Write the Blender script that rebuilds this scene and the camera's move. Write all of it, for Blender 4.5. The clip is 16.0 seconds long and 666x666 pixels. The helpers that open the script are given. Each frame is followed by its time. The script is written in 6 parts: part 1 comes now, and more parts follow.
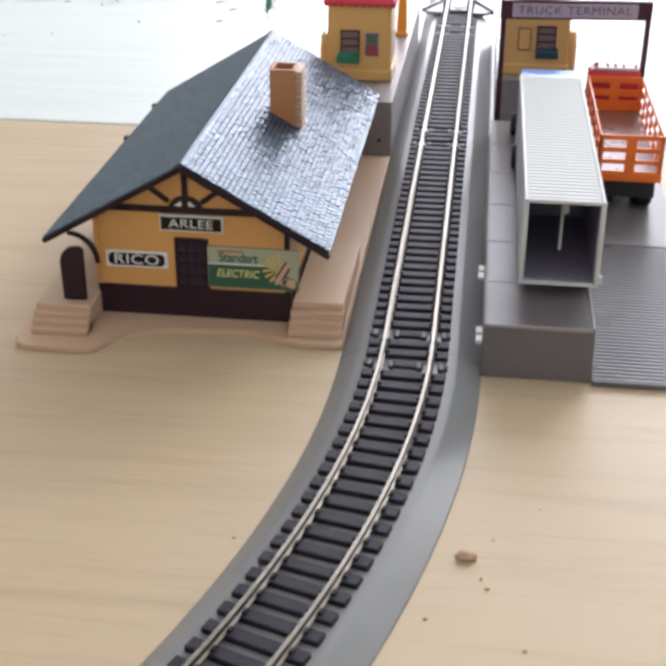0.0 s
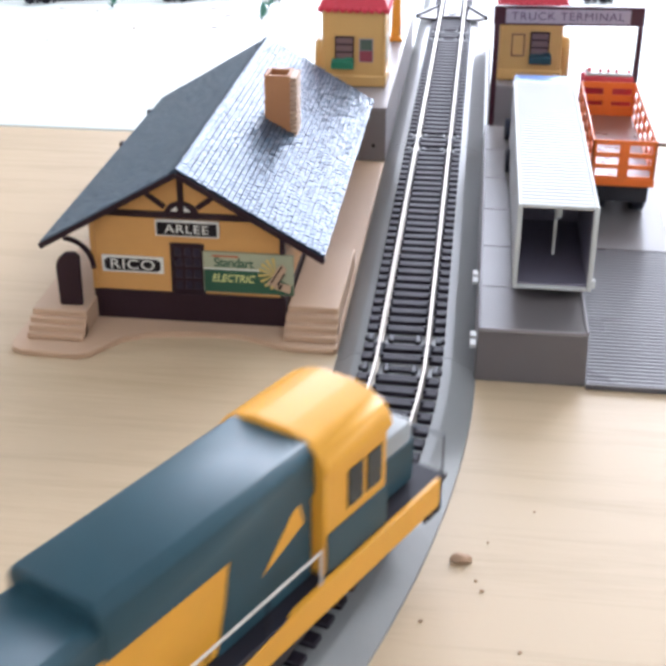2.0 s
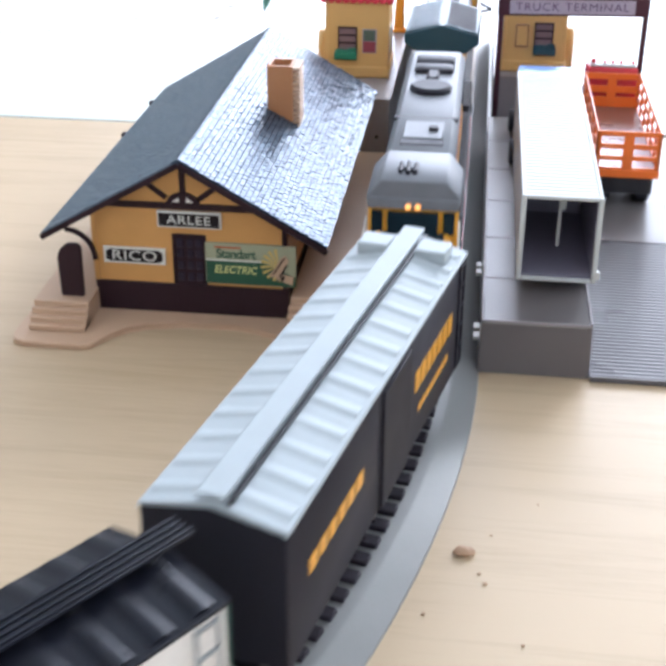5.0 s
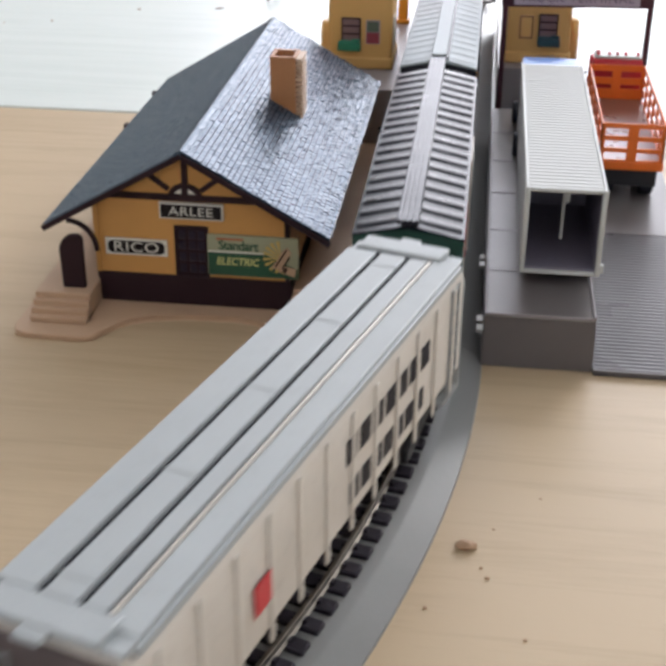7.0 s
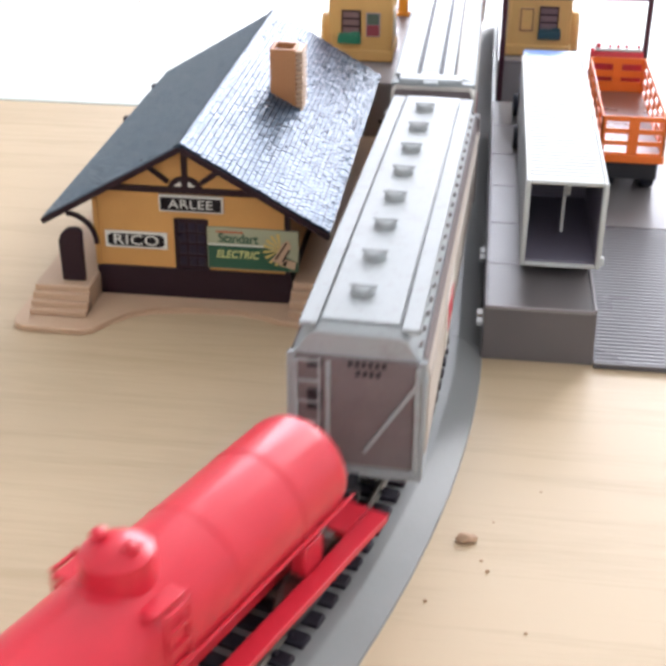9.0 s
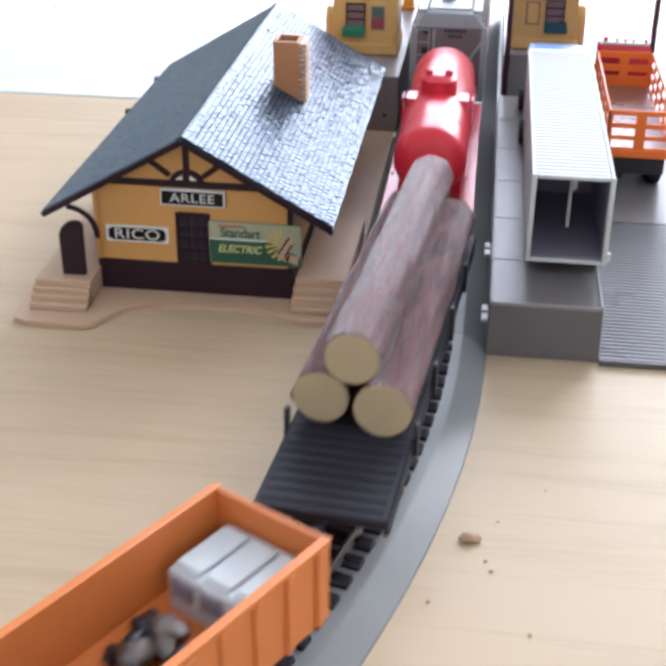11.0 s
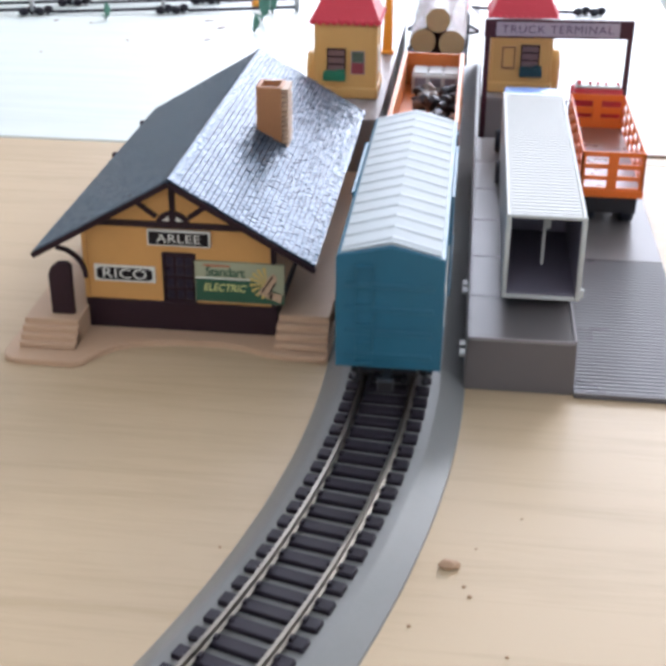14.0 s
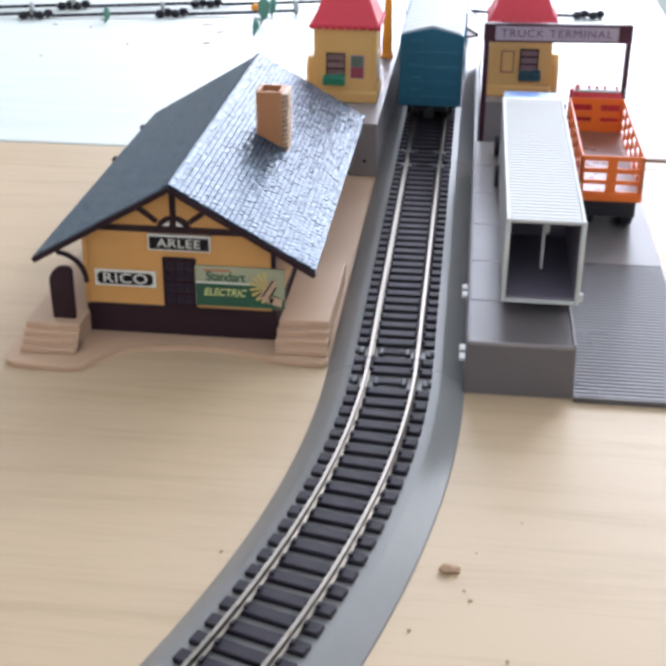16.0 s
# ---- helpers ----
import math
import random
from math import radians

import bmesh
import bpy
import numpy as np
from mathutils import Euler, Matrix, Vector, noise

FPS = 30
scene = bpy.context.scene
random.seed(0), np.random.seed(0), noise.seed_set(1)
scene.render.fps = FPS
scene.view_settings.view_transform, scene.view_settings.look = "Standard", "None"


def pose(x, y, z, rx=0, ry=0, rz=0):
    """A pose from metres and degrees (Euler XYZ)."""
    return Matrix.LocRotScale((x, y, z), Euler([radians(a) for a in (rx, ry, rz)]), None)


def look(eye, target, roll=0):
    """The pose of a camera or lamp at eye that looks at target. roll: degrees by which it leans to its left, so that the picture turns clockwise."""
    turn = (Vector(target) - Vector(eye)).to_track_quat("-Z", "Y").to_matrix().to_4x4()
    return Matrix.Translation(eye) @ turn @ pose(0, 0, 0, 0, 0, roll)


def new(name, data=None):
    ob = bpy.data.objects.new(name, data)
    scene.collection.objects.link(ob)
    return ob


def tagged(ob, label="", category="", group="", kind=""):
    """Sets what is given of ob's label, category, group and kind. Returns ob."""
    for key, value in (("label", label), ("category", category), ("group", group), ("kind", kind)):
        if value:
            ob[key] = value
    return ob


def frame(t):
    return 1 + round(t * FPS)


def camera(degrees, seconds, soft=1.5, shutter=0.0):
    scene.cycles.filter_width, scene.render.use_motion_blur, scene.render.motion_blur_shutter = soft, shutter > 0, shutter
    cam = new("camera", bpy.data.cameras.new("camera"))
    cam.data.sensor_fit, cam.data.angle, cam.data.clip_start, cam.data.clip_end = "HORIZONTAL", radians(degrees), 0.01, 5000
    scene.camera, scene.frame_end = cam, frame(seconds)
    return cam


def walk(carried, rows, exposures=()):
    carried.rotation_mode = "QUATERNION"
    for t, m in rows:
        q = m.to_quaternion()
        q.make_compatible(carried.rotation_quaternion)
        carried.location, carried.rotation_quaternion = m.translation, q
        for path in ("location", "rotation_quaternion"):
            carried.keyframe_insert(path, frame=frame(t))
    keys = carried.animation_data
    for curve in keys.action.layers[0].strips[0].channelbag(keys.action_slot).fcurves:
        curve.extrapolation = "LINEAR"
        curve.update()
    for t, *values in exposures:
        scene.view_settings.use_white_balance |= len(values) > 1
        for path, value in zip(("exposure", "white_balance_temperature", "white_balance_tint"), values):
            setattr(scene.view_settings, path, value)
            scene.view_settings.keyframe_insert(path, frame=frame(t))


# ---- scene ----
MM = 0.001
# seconds, eye x, y, z in metres, turn to the right, tilt down, lean (degrees)
PATH = [
    (0.0, 0.01909, -0.36973, 0.20311, -6.924, 27.363, -0.332),
    (0.5, 0.01935, -0.36955, 0.20300, -6.928, 27.475, -0.394),
    (1.0, 0.01939, -0.37091, 0.20377, -6.730, 27.270, -0.296),
    (1.5, 0.01924, -0.37141, 0.20390, -6.680, 27.162, -0.314),
    (2.0, 0.01930, -0.37194, 0.20384, -6.662, 27.110, -0.313),
    (2.5, 0.02005, -0.37147, 0.20322, -6.631, 27.183, -0.403),
    (3.0, 0.01974, -0.37097, 0.20259, -6.567, 27.300, -0.377),
    (3.5, 0.01907, -0.37189, 0.20345, -6.531, 27.275, -0.285),
    (4.0, 0.01926, -0.37116, 0.20291, -6.618, 27.331, -0.288),
    (6.5, 0.01885, -0.36938, 0.20245, -6.961, 27.722, -0.405),
    (7.0, 0.01910, -0.36867, 0.20221, -6.949, 27.856, -0.443),
    (7.5, 0.01870, -0.36842, 0.20206, -6.945, 27.922, -0.410),
    (8.0, 0.01877, -0.36800, 0.20179, -6.996, 27.984, -0.390),
    (8.5, 0.01875, -0.36727, 0.20097, -7.066, 28.090, -0.414),
    (9.0, 0.01903, -0.36828, 0.20158, -6.949, 28.133, -0.434),
    (11.5, 0.01885, -0.36334, 0.19933, -7.219, 28.388, -0.543),
    (12.0, 0.01844, -0.36434, 0.19938, -7.250, 28.348, -0.523),
    (12.5, 0.01801, -0.36459, 0.19955, -7.251, 28.312, -0.471),
    (13.0, 0.01781, -0.36307, 0.19849, -7.339, 28.357, -0.475),
    (13.5, 0.01962, -0.36772, 0.20088, -7.166, 27.924, -0.663),
    (14.0, 0.02075, -0.37507, 0.20409, -6.330, 26.519, -0.544),
    (14.5, 0.02057, -0.37507, 0.20484, -6.114, 26.090, -0.415),
    (15.0, 0.02086, -0.37662, 0.20588, -6.162, 26.266, -0.504),
    (15.5, 0.02064, -0.37576, 0.20560, -6.206, 26.484, -0.470),
    (16.0, 0.02049, -0.37588, 0.20540, -6.286, 26.426, -0.502),
]


def eye_pose(x, y, z, yaw, tilt, lean):
    a, b = radians(yaw), radians(tilt)
    way = Vector((math.sin(a) * math.cos(b), math.cos(a) * math.cos(b), -math.sin(b)))
    eye = Vector((x, y, z))
    return look(eye, eye + way, -lean)


cam = camera(30.32, 16.0, soft=4.1, shutter=0.5)
EXPOSURES = [(0.0, -0.58, 6150, 10), (1.4, -0.58, 6120, 10), (2.0, -0.17, 5770, 10), (2.5, 0.06, 5520, 9), (4.0, 0.07, 5470, 8), (4.4, 0.0, 5470, 8), (6.3, -0.36, 6150, 10),
             (7.0, -0.78, 6230, 10), (7.5, -0.81, 6270, 10), (8.0, -0.53, 6270, 10), (8.6, -0.44, 6250, 10), (9.0, -0.08, 6070, 10), (11.3, -0.22, 5670, 9), (12.0, -0.21, 5650, 9),
             (12.5, -0.5, 5820, 9), (13.0, -0.68, 5870, 9), (13.5, -0.48, 5950, 9), (14.0, -0.42, 5820, 10), (14.5, -0.38, 5770, 9), (16.0, -0.4, 5770, 9)]
walk(cam, [(r[0], eye_pose(*r[1:])) for r in PATH], EXPOSURES)

# ---- light: overcast daylight through one wide window beyond the layout ----
world = bpy.data.worlds.new("sky")
scene.world = world
world.use_nodes = True
wn = world.node_tree
sky = wn.nodes.new("ShaderNodeTexSky")
sky.sky_type, sky.sun_disc = "NISHITA", False
sky.sun_elevation, sky.sun_rotation = radians(24), radians(26)
wn.links.new(sky.outputs[0], wn.nodes["Background"].inputs[0])
wn.nodes["Background"].inputs[1].default_value = 0.12

WIN = (-0.48, 1.5, 0.13, 1.45)  # the window's opening in the far wall: x0, x1, z0, z1
WALL_Y = 2.1
lamp = bpy.data.lights.new("window_light", "AREA")
lamp.shape, lamp.size, lamp.size_y = "RECTANGLE", WIN[1] - WIN[0] - 0.04, WIN[3] - WIN[2] - 0.04
lamp.energy, lamp.color = 94.0, (0.98, 0.95, 1.0)
lamp_ob = new("window_light", lamp)
lamp_ob.matrix_world = look(((WIN[0] + WIN[1]) / 2, WALL_Y + 0.02, (WIN[2] + WIN[3]) / 2), ((WIN[0] + WIN[1]) / 2, 0, (WIN[2] + WIN[3]) / 2 - 0.25))
sun = bpy.data.lights.new("sun", "SUN")
sun.energy, sun.angle, sun.color = 0.88, radians(12), (1.0, 0.96, 0.9)
sun_ob = new("sun", sun)
sun_ob.matrix_world = look((1.5, 3.1, 1.5), (0, 0, 0))


# ---- materials ----
def node(nt, kind, **values):
    n = nt.nodes.new(kind)
    for k, v in values.items():
        n.inputs[k].default_value = v
    return n


def plastic(name, rgb, rough=0.4, var=0.1, grain=900.0, bump=0.08, metal=0.0, coat=0.0, blotch=60.0, wear=0.0, spec=0.38, tint=None):
    """Moulded or painted surface: colour that varies at two scales, fine relief, uneven gloss."""
    m = bpy.data.materials.new(name)
    m.use_nodes = True
    nt = m.node_tree
    bs = nt.nodes["Principled BSDF"]
    bs.inputs["Metallic"].default_value = metal
    bs.inputs["Coat Weight"].default_value = coat
    bs.inputs["Coat Roughness"].default_value = 0.12
    bs.inputs["Specular IOR Level"].default_value = spec
    if tint:
        bs.inputs["Specular Tint"].default_value = (*tint, 1)
    co = nt.nodes.new("ShaderNodeTexCoord")
    big = node(nt, "ShaderNodeTexNoise", Scale=blotch, Detail=4.0, Roughness=0.6)
    fine = node(nt, "ShaderNodeTexNoise", Scale=grain, Detail=3.0, Roughness=0.6)
    for n in (big, fine):
        nt.links.new(co.outputs["Object"], n.inputs["Vector"])
    info = nt.nodes.new("ShaderNodeObjectInfo")
    mix = nt.nodes.new("ShaderNodeMix")
    mix.data_type = "RGBA"
    lo = tuple(c * (1 - var) for c in rgb)
    hi = tuple(min(1, c * (1 + var)) for c in rgb)
    mix.inputs[6].default_value, mix.inputs[7].default_value = (*lo, 1), (*hi, 1)
    add = node(nt, "ShaderNodeMath")
    add.operation = "MULTIPLY_ADD"
    nt.links.new(fine.outputs[0], add.inputs[0])
    add.inputs[1].default_value = 0.5
    half = node(nt, "ShaderNodeMath")
    half.operation = "MULTIPLY_ADD"
    nt.links.new(info.outputs["Random"], half.inputs[0])
    half.inputs[1].default_value = 0.25
    nt.links.new(big.outputs[0], half.inputs[2])
    sub = node(nt, "ShaderNodeMath")
    sub.operation = "SUBTRACT"
    sub.inputs[1].default_value = 0.35
    nt.links.new(half.outputs[0], sub.inputs[0])
    nt.links.new(sub.outputs[0], add.inputs[2])
    nt.links.new(add.outputs[0], mix.inputs[0])
    last = mix.outputs[2]
    if wear:
        spot = node(nt, "ShaderNodeTexNoise", Scale=blotch * 4, Detail=6.0, Roughness=0.75)
        nt.links.new(co.outputs["Object"], spot.inputs["Vector"])
        ramp = nt.nodes.new("ShaderNodeValToRGB")
        ramp.color_ramp.elements[0].position, ramp.color_ramp.elements[1].position = 0.52, 0.72
        nt.links.new(spot.outputs[0], ramp.inputs[0])
        w = nt.nodes.new("ShaderNodeMix")
        w.data_type = "RGBA"
        w.inputs[7].default_value = (0.16, 0.12, 0.1, 1)
        sc = node(nt, "ShaderNodeMath")
        sc.operation = "MULTIPLY"
        sc.inputs[1].default_value = wear
        nt.links.new(ramp.outputs[0], sc.inputs[0])
        nt.links.new(sc.outputs[0], w.inputs[0])
        nt.links.new(last, w.inputs[6])
        last = w.outputs[2]
    nt.links.new(last, bs.inputs["Base Color"])
    rr = node(nt, "ShaderNodeMapRange")
    rr.inputs["To Min"].default_value, rr.inputs["To Max"].default_value = max(0.02, rough - 0.08), min(1, rough + 0.1)
    nt.links.new(big.outputs[0], rr.inputs["Value"])
    nt.links.new(rr.outputs[0], bs.inputs["Roughness"])
    bp = node(nt, "ShaderNodeBump", Strength=bump, Distance=0.0003)
    nt.links.new(fine.outputs[0], bp.inputs["Height"])
    nt.links.new(bp.outputs[0], bs.inputs["Normal"])
    return m


def board_wood(name, dark, light, rough, coat, along=(6, 90, 90)):
    """Plywood: long soft grain, pale figure, faint dirt."""
    m = bpy.data.materials.new(name)
    m.use_nodes = True
    nt = m.node_tree
    bs = nt.nodes["Principled BSDF"]
    co = nt.nodes.new("ShaderNodeTexCoord")
    mp = nt.nodes.new("ShaderNodeMapping")
    mp.inputs["Scale"].default_value = along
    mp.inputs["Rotation"].default_value = (0, 0, radians(4))
    nt.links.new(co.outputs["Object"], mp.inputs[0])
    g1 = node(nt, "ShaderNodeTexNoise", Scale=1.0, Detail=6.0, Roughness=0.62, Distortion=0.6)
    g2 = node(nt, "ShaderNodeTexNoise", Scale=9.0, Detail=3.0, Roughness=0.7)
    for g in (g1, g2):
        nt.links.new(mp.outputs[0], g.inputs["Vector"])
    stain = node(nt, "ShaderNodeTexNoise", Scale=5.0, Detail=5.0, Roughness=0.6)
    nt.links.new(co.outputs["Object"], stain.inputs["Vector"])
    a = node(nt, "ShaderNodeMath")
    a.operation = "MULTIPLY_ADD"
    a.inputs[1].default_value = 0.35
    nt.links.new(g2.outputs[0], a.inputs[0])
    nt.links.new(g1.outputs[0], a.inputs[2])
    b = node(nt, "ShaderNodeMath")
    b.operation = "MULTIPLY_ADD"
    b.inputs[1].default_value = 0.5
    nt.links.new(stain.outputs[0], b.inputs[0])
    nt.links.new(a.outputs[0], b.inputs[2])
    ramp = nt.nodes.new("ShaderNodeValToRGB")
    e = ramp.color_ramp.elements
    e[0].position, e[0].color = 0.62, (*dark, 1)
    e[1].position, e[1].color = 1.0, (*light, 1)
    nt.links.new(b.outputs[0], ramp.inputs[0])
    nt.links.new(ramp.outputs[0], bs.inputs["Base Color"])
    bs.inputs["Roughness"].default_value = rough
    bs.inputs["Coat Weight"].default_value = coat
    bs.inputs["Coat Roughness"].default_value = 0.3
    bp = node(nt, "ShaderNodeBump", Strength=0.12, Distance=0.0004)
    nt.links.new(a.outputs[0], bp.inputs["Height"])
    nt.links.new(bp.outputs[0], bs.inputs["Normal"])
    return m


PLY = board_wood("plywood", (0.425, 0.316, 0.186), (0.535, 0.41, 0.262), 0.58, 0.13)
WHITE_BOARD = board_wood("white_board", (0.63, 0.69, 0.655), (0.72, 0.77, 0.74), 0.4, 0.08)
EDGE = board_wood("board_edge", (0.16, 0.10, 0.06), (0.25, 0.16, 0.10), 0.6, 0.0)
PLASTER = plastic("wall_paint", (0.82, 0.80, 0.77), 0.8, 0.04, 200, 0.1, blotch=3)
CEIL = plastic("ceiling_paint", (0.86, 0.85, 0.83), 0.85, 0.03, 150, 0.1, blotch=3)
FLOOR = plastic("floor_tile", (0.42, 0.62, 0.64), 0.35, 0.06, 60, 0.05, blotch=4)
FRAME_WHITE = plastic("window_paint", (0.78, 0.78, 0.76), 0.4, 0.04, 200)
ROADBED = plastic("roadbed_plastic", (0.215, 0.217, 0.214), 0.33, 0.09, 700, 0.08, blotch=25, spec=0.3)
TIE = plastic("tie_plastic", (0.017, 0.013, 0.022), 0.6, 0.25, 1500, 0.25, blotch=200, spec=0.3)
JOINER = plastic("joiner_plastic", (0.045, 0.045, 0.055), 0.5, 0.1, 900)
RAIL = plastic("nickel_rail", (0.235, 0.21, 0.18), 0.36, 0.3, 1800, 0.10, metal=1.0, blotch=120)
YELLOW_WALL = plastic("ochre_plastic", (0.57, 0.305, 0.095), 0.42, 0.10, 1200, 0.10, blotch=80)
BROWN = plastic("dark_brown_plastic", (0.022, 0.009, 0.014), 0.48, 0.2, 1200, 0.15, blotch=150, spec=0.25)
TAN = plastic("tan_plastic", (0.52, 0.36, 0.24), 0.5, 0.08, 1000, 0.12, blotch=50)
CHIMNEY = plastic("orange_tan_plastic", (0.44, 0.205, 0.09), 0.5, 0.12, 900, 0.15, blotch=90)
# blue specular tint puts the sky's bluish glare into the slates
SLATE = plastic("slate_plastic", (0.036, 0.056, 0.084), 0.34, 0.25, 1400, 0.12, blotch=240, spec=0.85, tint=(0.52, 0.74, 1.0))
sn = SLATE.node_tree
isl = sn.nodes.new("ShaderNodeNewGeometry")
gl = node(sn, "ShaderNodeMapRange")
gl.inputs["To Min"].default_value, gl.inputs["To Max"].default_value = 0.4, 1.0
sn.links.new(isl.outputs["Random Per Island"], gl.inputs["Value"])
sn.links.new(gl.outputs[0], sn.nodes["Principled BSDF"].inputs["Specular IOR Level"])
SLATE_BED = plastic("slate_joint", (0.012, 0.016, 0.026), 0.7, 0.2, 1400, 0.12, blotch=240, spec=0.08)
GREY = plastic("grey_plastic", (0.145, 0.132, 0.131), 0.30, 0.05, 1000, 0.04, blotch=30, spec=0.13)
GREY_RIB = plastic("ribbed_grey_plastic", (0.10, 0.094, 0.099), 0.28, 0.05, 1000, 0.06, blotch=30, spec=0.3)
PLATFORM = plastic("pale_grey_plastic", (0.27, 0.25, 0.255), 0.32, 0.06, 900, 0.05, blotch=40, spec=0.35)
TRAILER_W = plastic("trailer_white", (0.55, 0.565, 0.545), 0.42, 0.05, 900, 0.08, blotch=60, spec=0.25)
# trailer white again, greyed to paint in the shade of its left side
TRAILER_SHADED = plastic("trailer_white_shaded", (0.36, 0.37, 0.38), 0.38, 0.07, 900, 0.08, blotch=60)
# purple-grey that paints the dimness inside hollow things
SHADED_INSIDE = plastic("shaded_interior", (0.21, 0.195, 0.25), 0.4, 0.15, 900, blotch=70)
BLUE = plastic("cab_blue", (0.10, 0.25, 0.62), 0.3, 0.08, 900)
ORANGE = plastic("orange_plastic", (0.80, 0.17, 0.025), 0.35, 0.08, 900, 0.08, blotch=70)
LETTER_RED = plastic("letter_red", (0.42, 0.085, 0.02), 0.45, 0.1, 900)
RED = plastic("red_plastic", (0.55, 0.03, 0.045), 0.3, 0.1, 900, 0.06)
BED_BROWN = plastic("bed_brown", (0.22, 0.10, 0.07), 0.28, 0.12, 800, blotch=60)
BLACK = plastic("black_plastic", (0.018, 0.018, 0.022), 0.4, 0.2, 1200, 0.1)
RUBBER = plastic("tyre_rubber", (0.014, 0.016, 0.026), 0.5, 0.15, 1500)
WHEEL = plastic("wheel_metal", (0.20, 0.18, 0.17), 0.42, 0.15, 900, metal=1.0)
SIGN_BROWN = plastic("sign_brown", (0.055, 0.016, 0.026), 0.45, 0.15, 900, spec=0.25)
SIGN_INK = plastic("sign_ink", (0.10, 0.06, 0.12), 0.5, 0.1, 900)
SIGN_PLATE = plastic("sign_plate", (0.38, 0.33, 0.40), 0.45, 0.06, 900)
PAPER_W = plastic("paper_white", (0.72, 0.72, 0.66), 0.5, 0.05, 900)
PAPER_K = plastic("paper_black", (0.016, 0.013, 0.015), 0.7, 0.1, 900, spec=0.1)
PAPER_GREEN = plastic("paper_green", (0.038, 0.10, 0.062), 0.6, 0.12, 900, spec=0.15)
PAPER_PALE = plastic("paper_pale_green", (0.36, 0.38, 0.26), 0.6, 0.1, 900, spec=0.15)
PAPER_LEMON = plastic("paper_lemon", (0.62, 0.62, 0.24), 0.5, 0.1, 900)
PAPER_YELLOW = plastic("paper_yellow", (0.58, 0.43, 0.13), 0.5, 0.15, 900)
TOY_YELLOW = plastic("toy_yellow", (0.67, 0.42, 0.15), 0.35, 0.08, 800, 0.05, blotch=50)
TOY_RED = plastic("toy_red", (0.62, 0.045, 0.075), 0.32, 0.1, 800, 0.05, blotch=60)
TOY_GREEN = plastic("toy_green", (0.03, 0.20, 0.12), 0.4, 0.15, 800)
POSTER_RED = plastic("poster_red", (0.26, 0.055, 0.075), 0.45, 0.2, 700)
POSTER_GREEN = plastic("poster_green", (0.10, 0.14, 0.105), 0.45, 0.3, 700)
DUSK = plastic("dusk_window", (0.22, 0.145, 0.15), 0.35, 0.2, 600)
SHRUB = plastic("shrub_green", (0.085, 0.22, 0.165), 0.45, 0.25, 700, 0.3)
TOY_ORANGE = plastic("toy_orange", (0.80, 0.33, 0.03), 0.35, 0.08, 800)
LOCO_GREEN = plastic("loco_green", (0.028, 0.070, 0.092), 0.42, 0.15, 1000, 0.08, blotch=90, spec=0.28)
LOCO_YELLOW = plastic("loco_yellow", (0.76, 0.37, 0.035), 0.34, 0.08, 1000, 0.06, blotch=90)
LOCO_GREY = plastic("loco_grey", (0.18, 0.19, 0.21), 0.5, 0.12, 1000, 0.08, blotch=90, spec=0.16)
LOCO_DARK = plastic("loco_dark", (0.024, 0.023, 0.031), 0.55, 0.15, 1000, 0.1, spec=0.15)
CAR_GREY = plastic("car_grey", (0.33, 0.35, 0.355), 0.5, 0.09, 1000, 0.1, blotch=60, wear=0.35, spec=0.25)
PALE_GREY = plastic("pale_roof_grey", (0.43, 0.46, 0.47), 0.5, 0.09, 1000, 0.1, blotch=60, wear=0.12, spec=0.22)
TAUPE = plastic("dusty_taupe", (0.50, 0.44, 0.385), 0.55, 0.14, 1000, 0.1, blotch=40, wear=0.3, spec=0.2)
CAR_WHITE = plastic("car_white", (0.70, 0.66, 0.60), 0.45, 0.07, 1000, 0.08, blotch=60, wear=0.2)
SILVER = plastic("silver_roof", (0.41, 0.455, 0.475), 0.45, 0.08, 1000, 0.05, blotch=70, spec=0.08)
BLACK_ROOF = plastic("black_roof", (0.009, 0.010, 0.016), 0.29, 0.2, 1000, 0.08, blotch=90, spec=0.16)
ALLOY = plastic("cast_alloy", (0.60, 0.64, 0.66), 0.42, 0.1, 700, 0.15, blotch=90)
# dusty grey, dark enough to paint shade on the hopper ends
DUSTY_SHADE = plastic("dusty_shaded_grey", (0.17, 0.14, 0.14), 0.6, 0.2, 700, 0.2, blotch=90, wear=0.4, spec=0.2)
DARK_GREEN = plastic("dark_green", (0.012, 0.055, 0.042), 0.4, 0.15, 1000)
TANK_RED = plastic("tank_red", (0.62, 0.025, 0.045), 0.30, 0.1, 900, 0.05, blotch=60)
BARK = board_wood("bark_brown", (0.045, 0.011, 0.013), (0.19, 0.062, 0.055), 0.27, 0.0, along=(520, 55, 520))
BARK.node_tree.nodes["Bump"].inputs["Strength"].default_value = 1.0
BARK.node_tree.nodes["Bump"].inputs["Distance"].default_value = 0.003
LOG_END = plastic("log_end", (0.40, 0.33, 0.20), 0.6, 0.1, 900)
GON_ORANGE = plastic("gondola_orange", (0.68, 0.215, 0.055), 0.42, 0.1, 900, 0.08, blotch=60, wear=0.12)
TEAL = plastic("teal_paint", (0.024, 0.122, 0.198), 0.42, 0.1, 1000, 0.08, blotch=60)
METAL_SCRAP = plastic("cast_scrap", (0.035, 0.034, 0.042), 0.3, 0.3, 700, 0.2, metal=0.5)
# pale brown of the faint shadow smudges on the far board
SMUDGE = plastic("dry_flake", (0.50, 0.42, 0.41), 0.7, 0.15, 700)
WOOD_CRUMB = plastic("wood_crumb", (0.46, 0.30, 0.19), 0.7, 0.2, 900, 0.4)
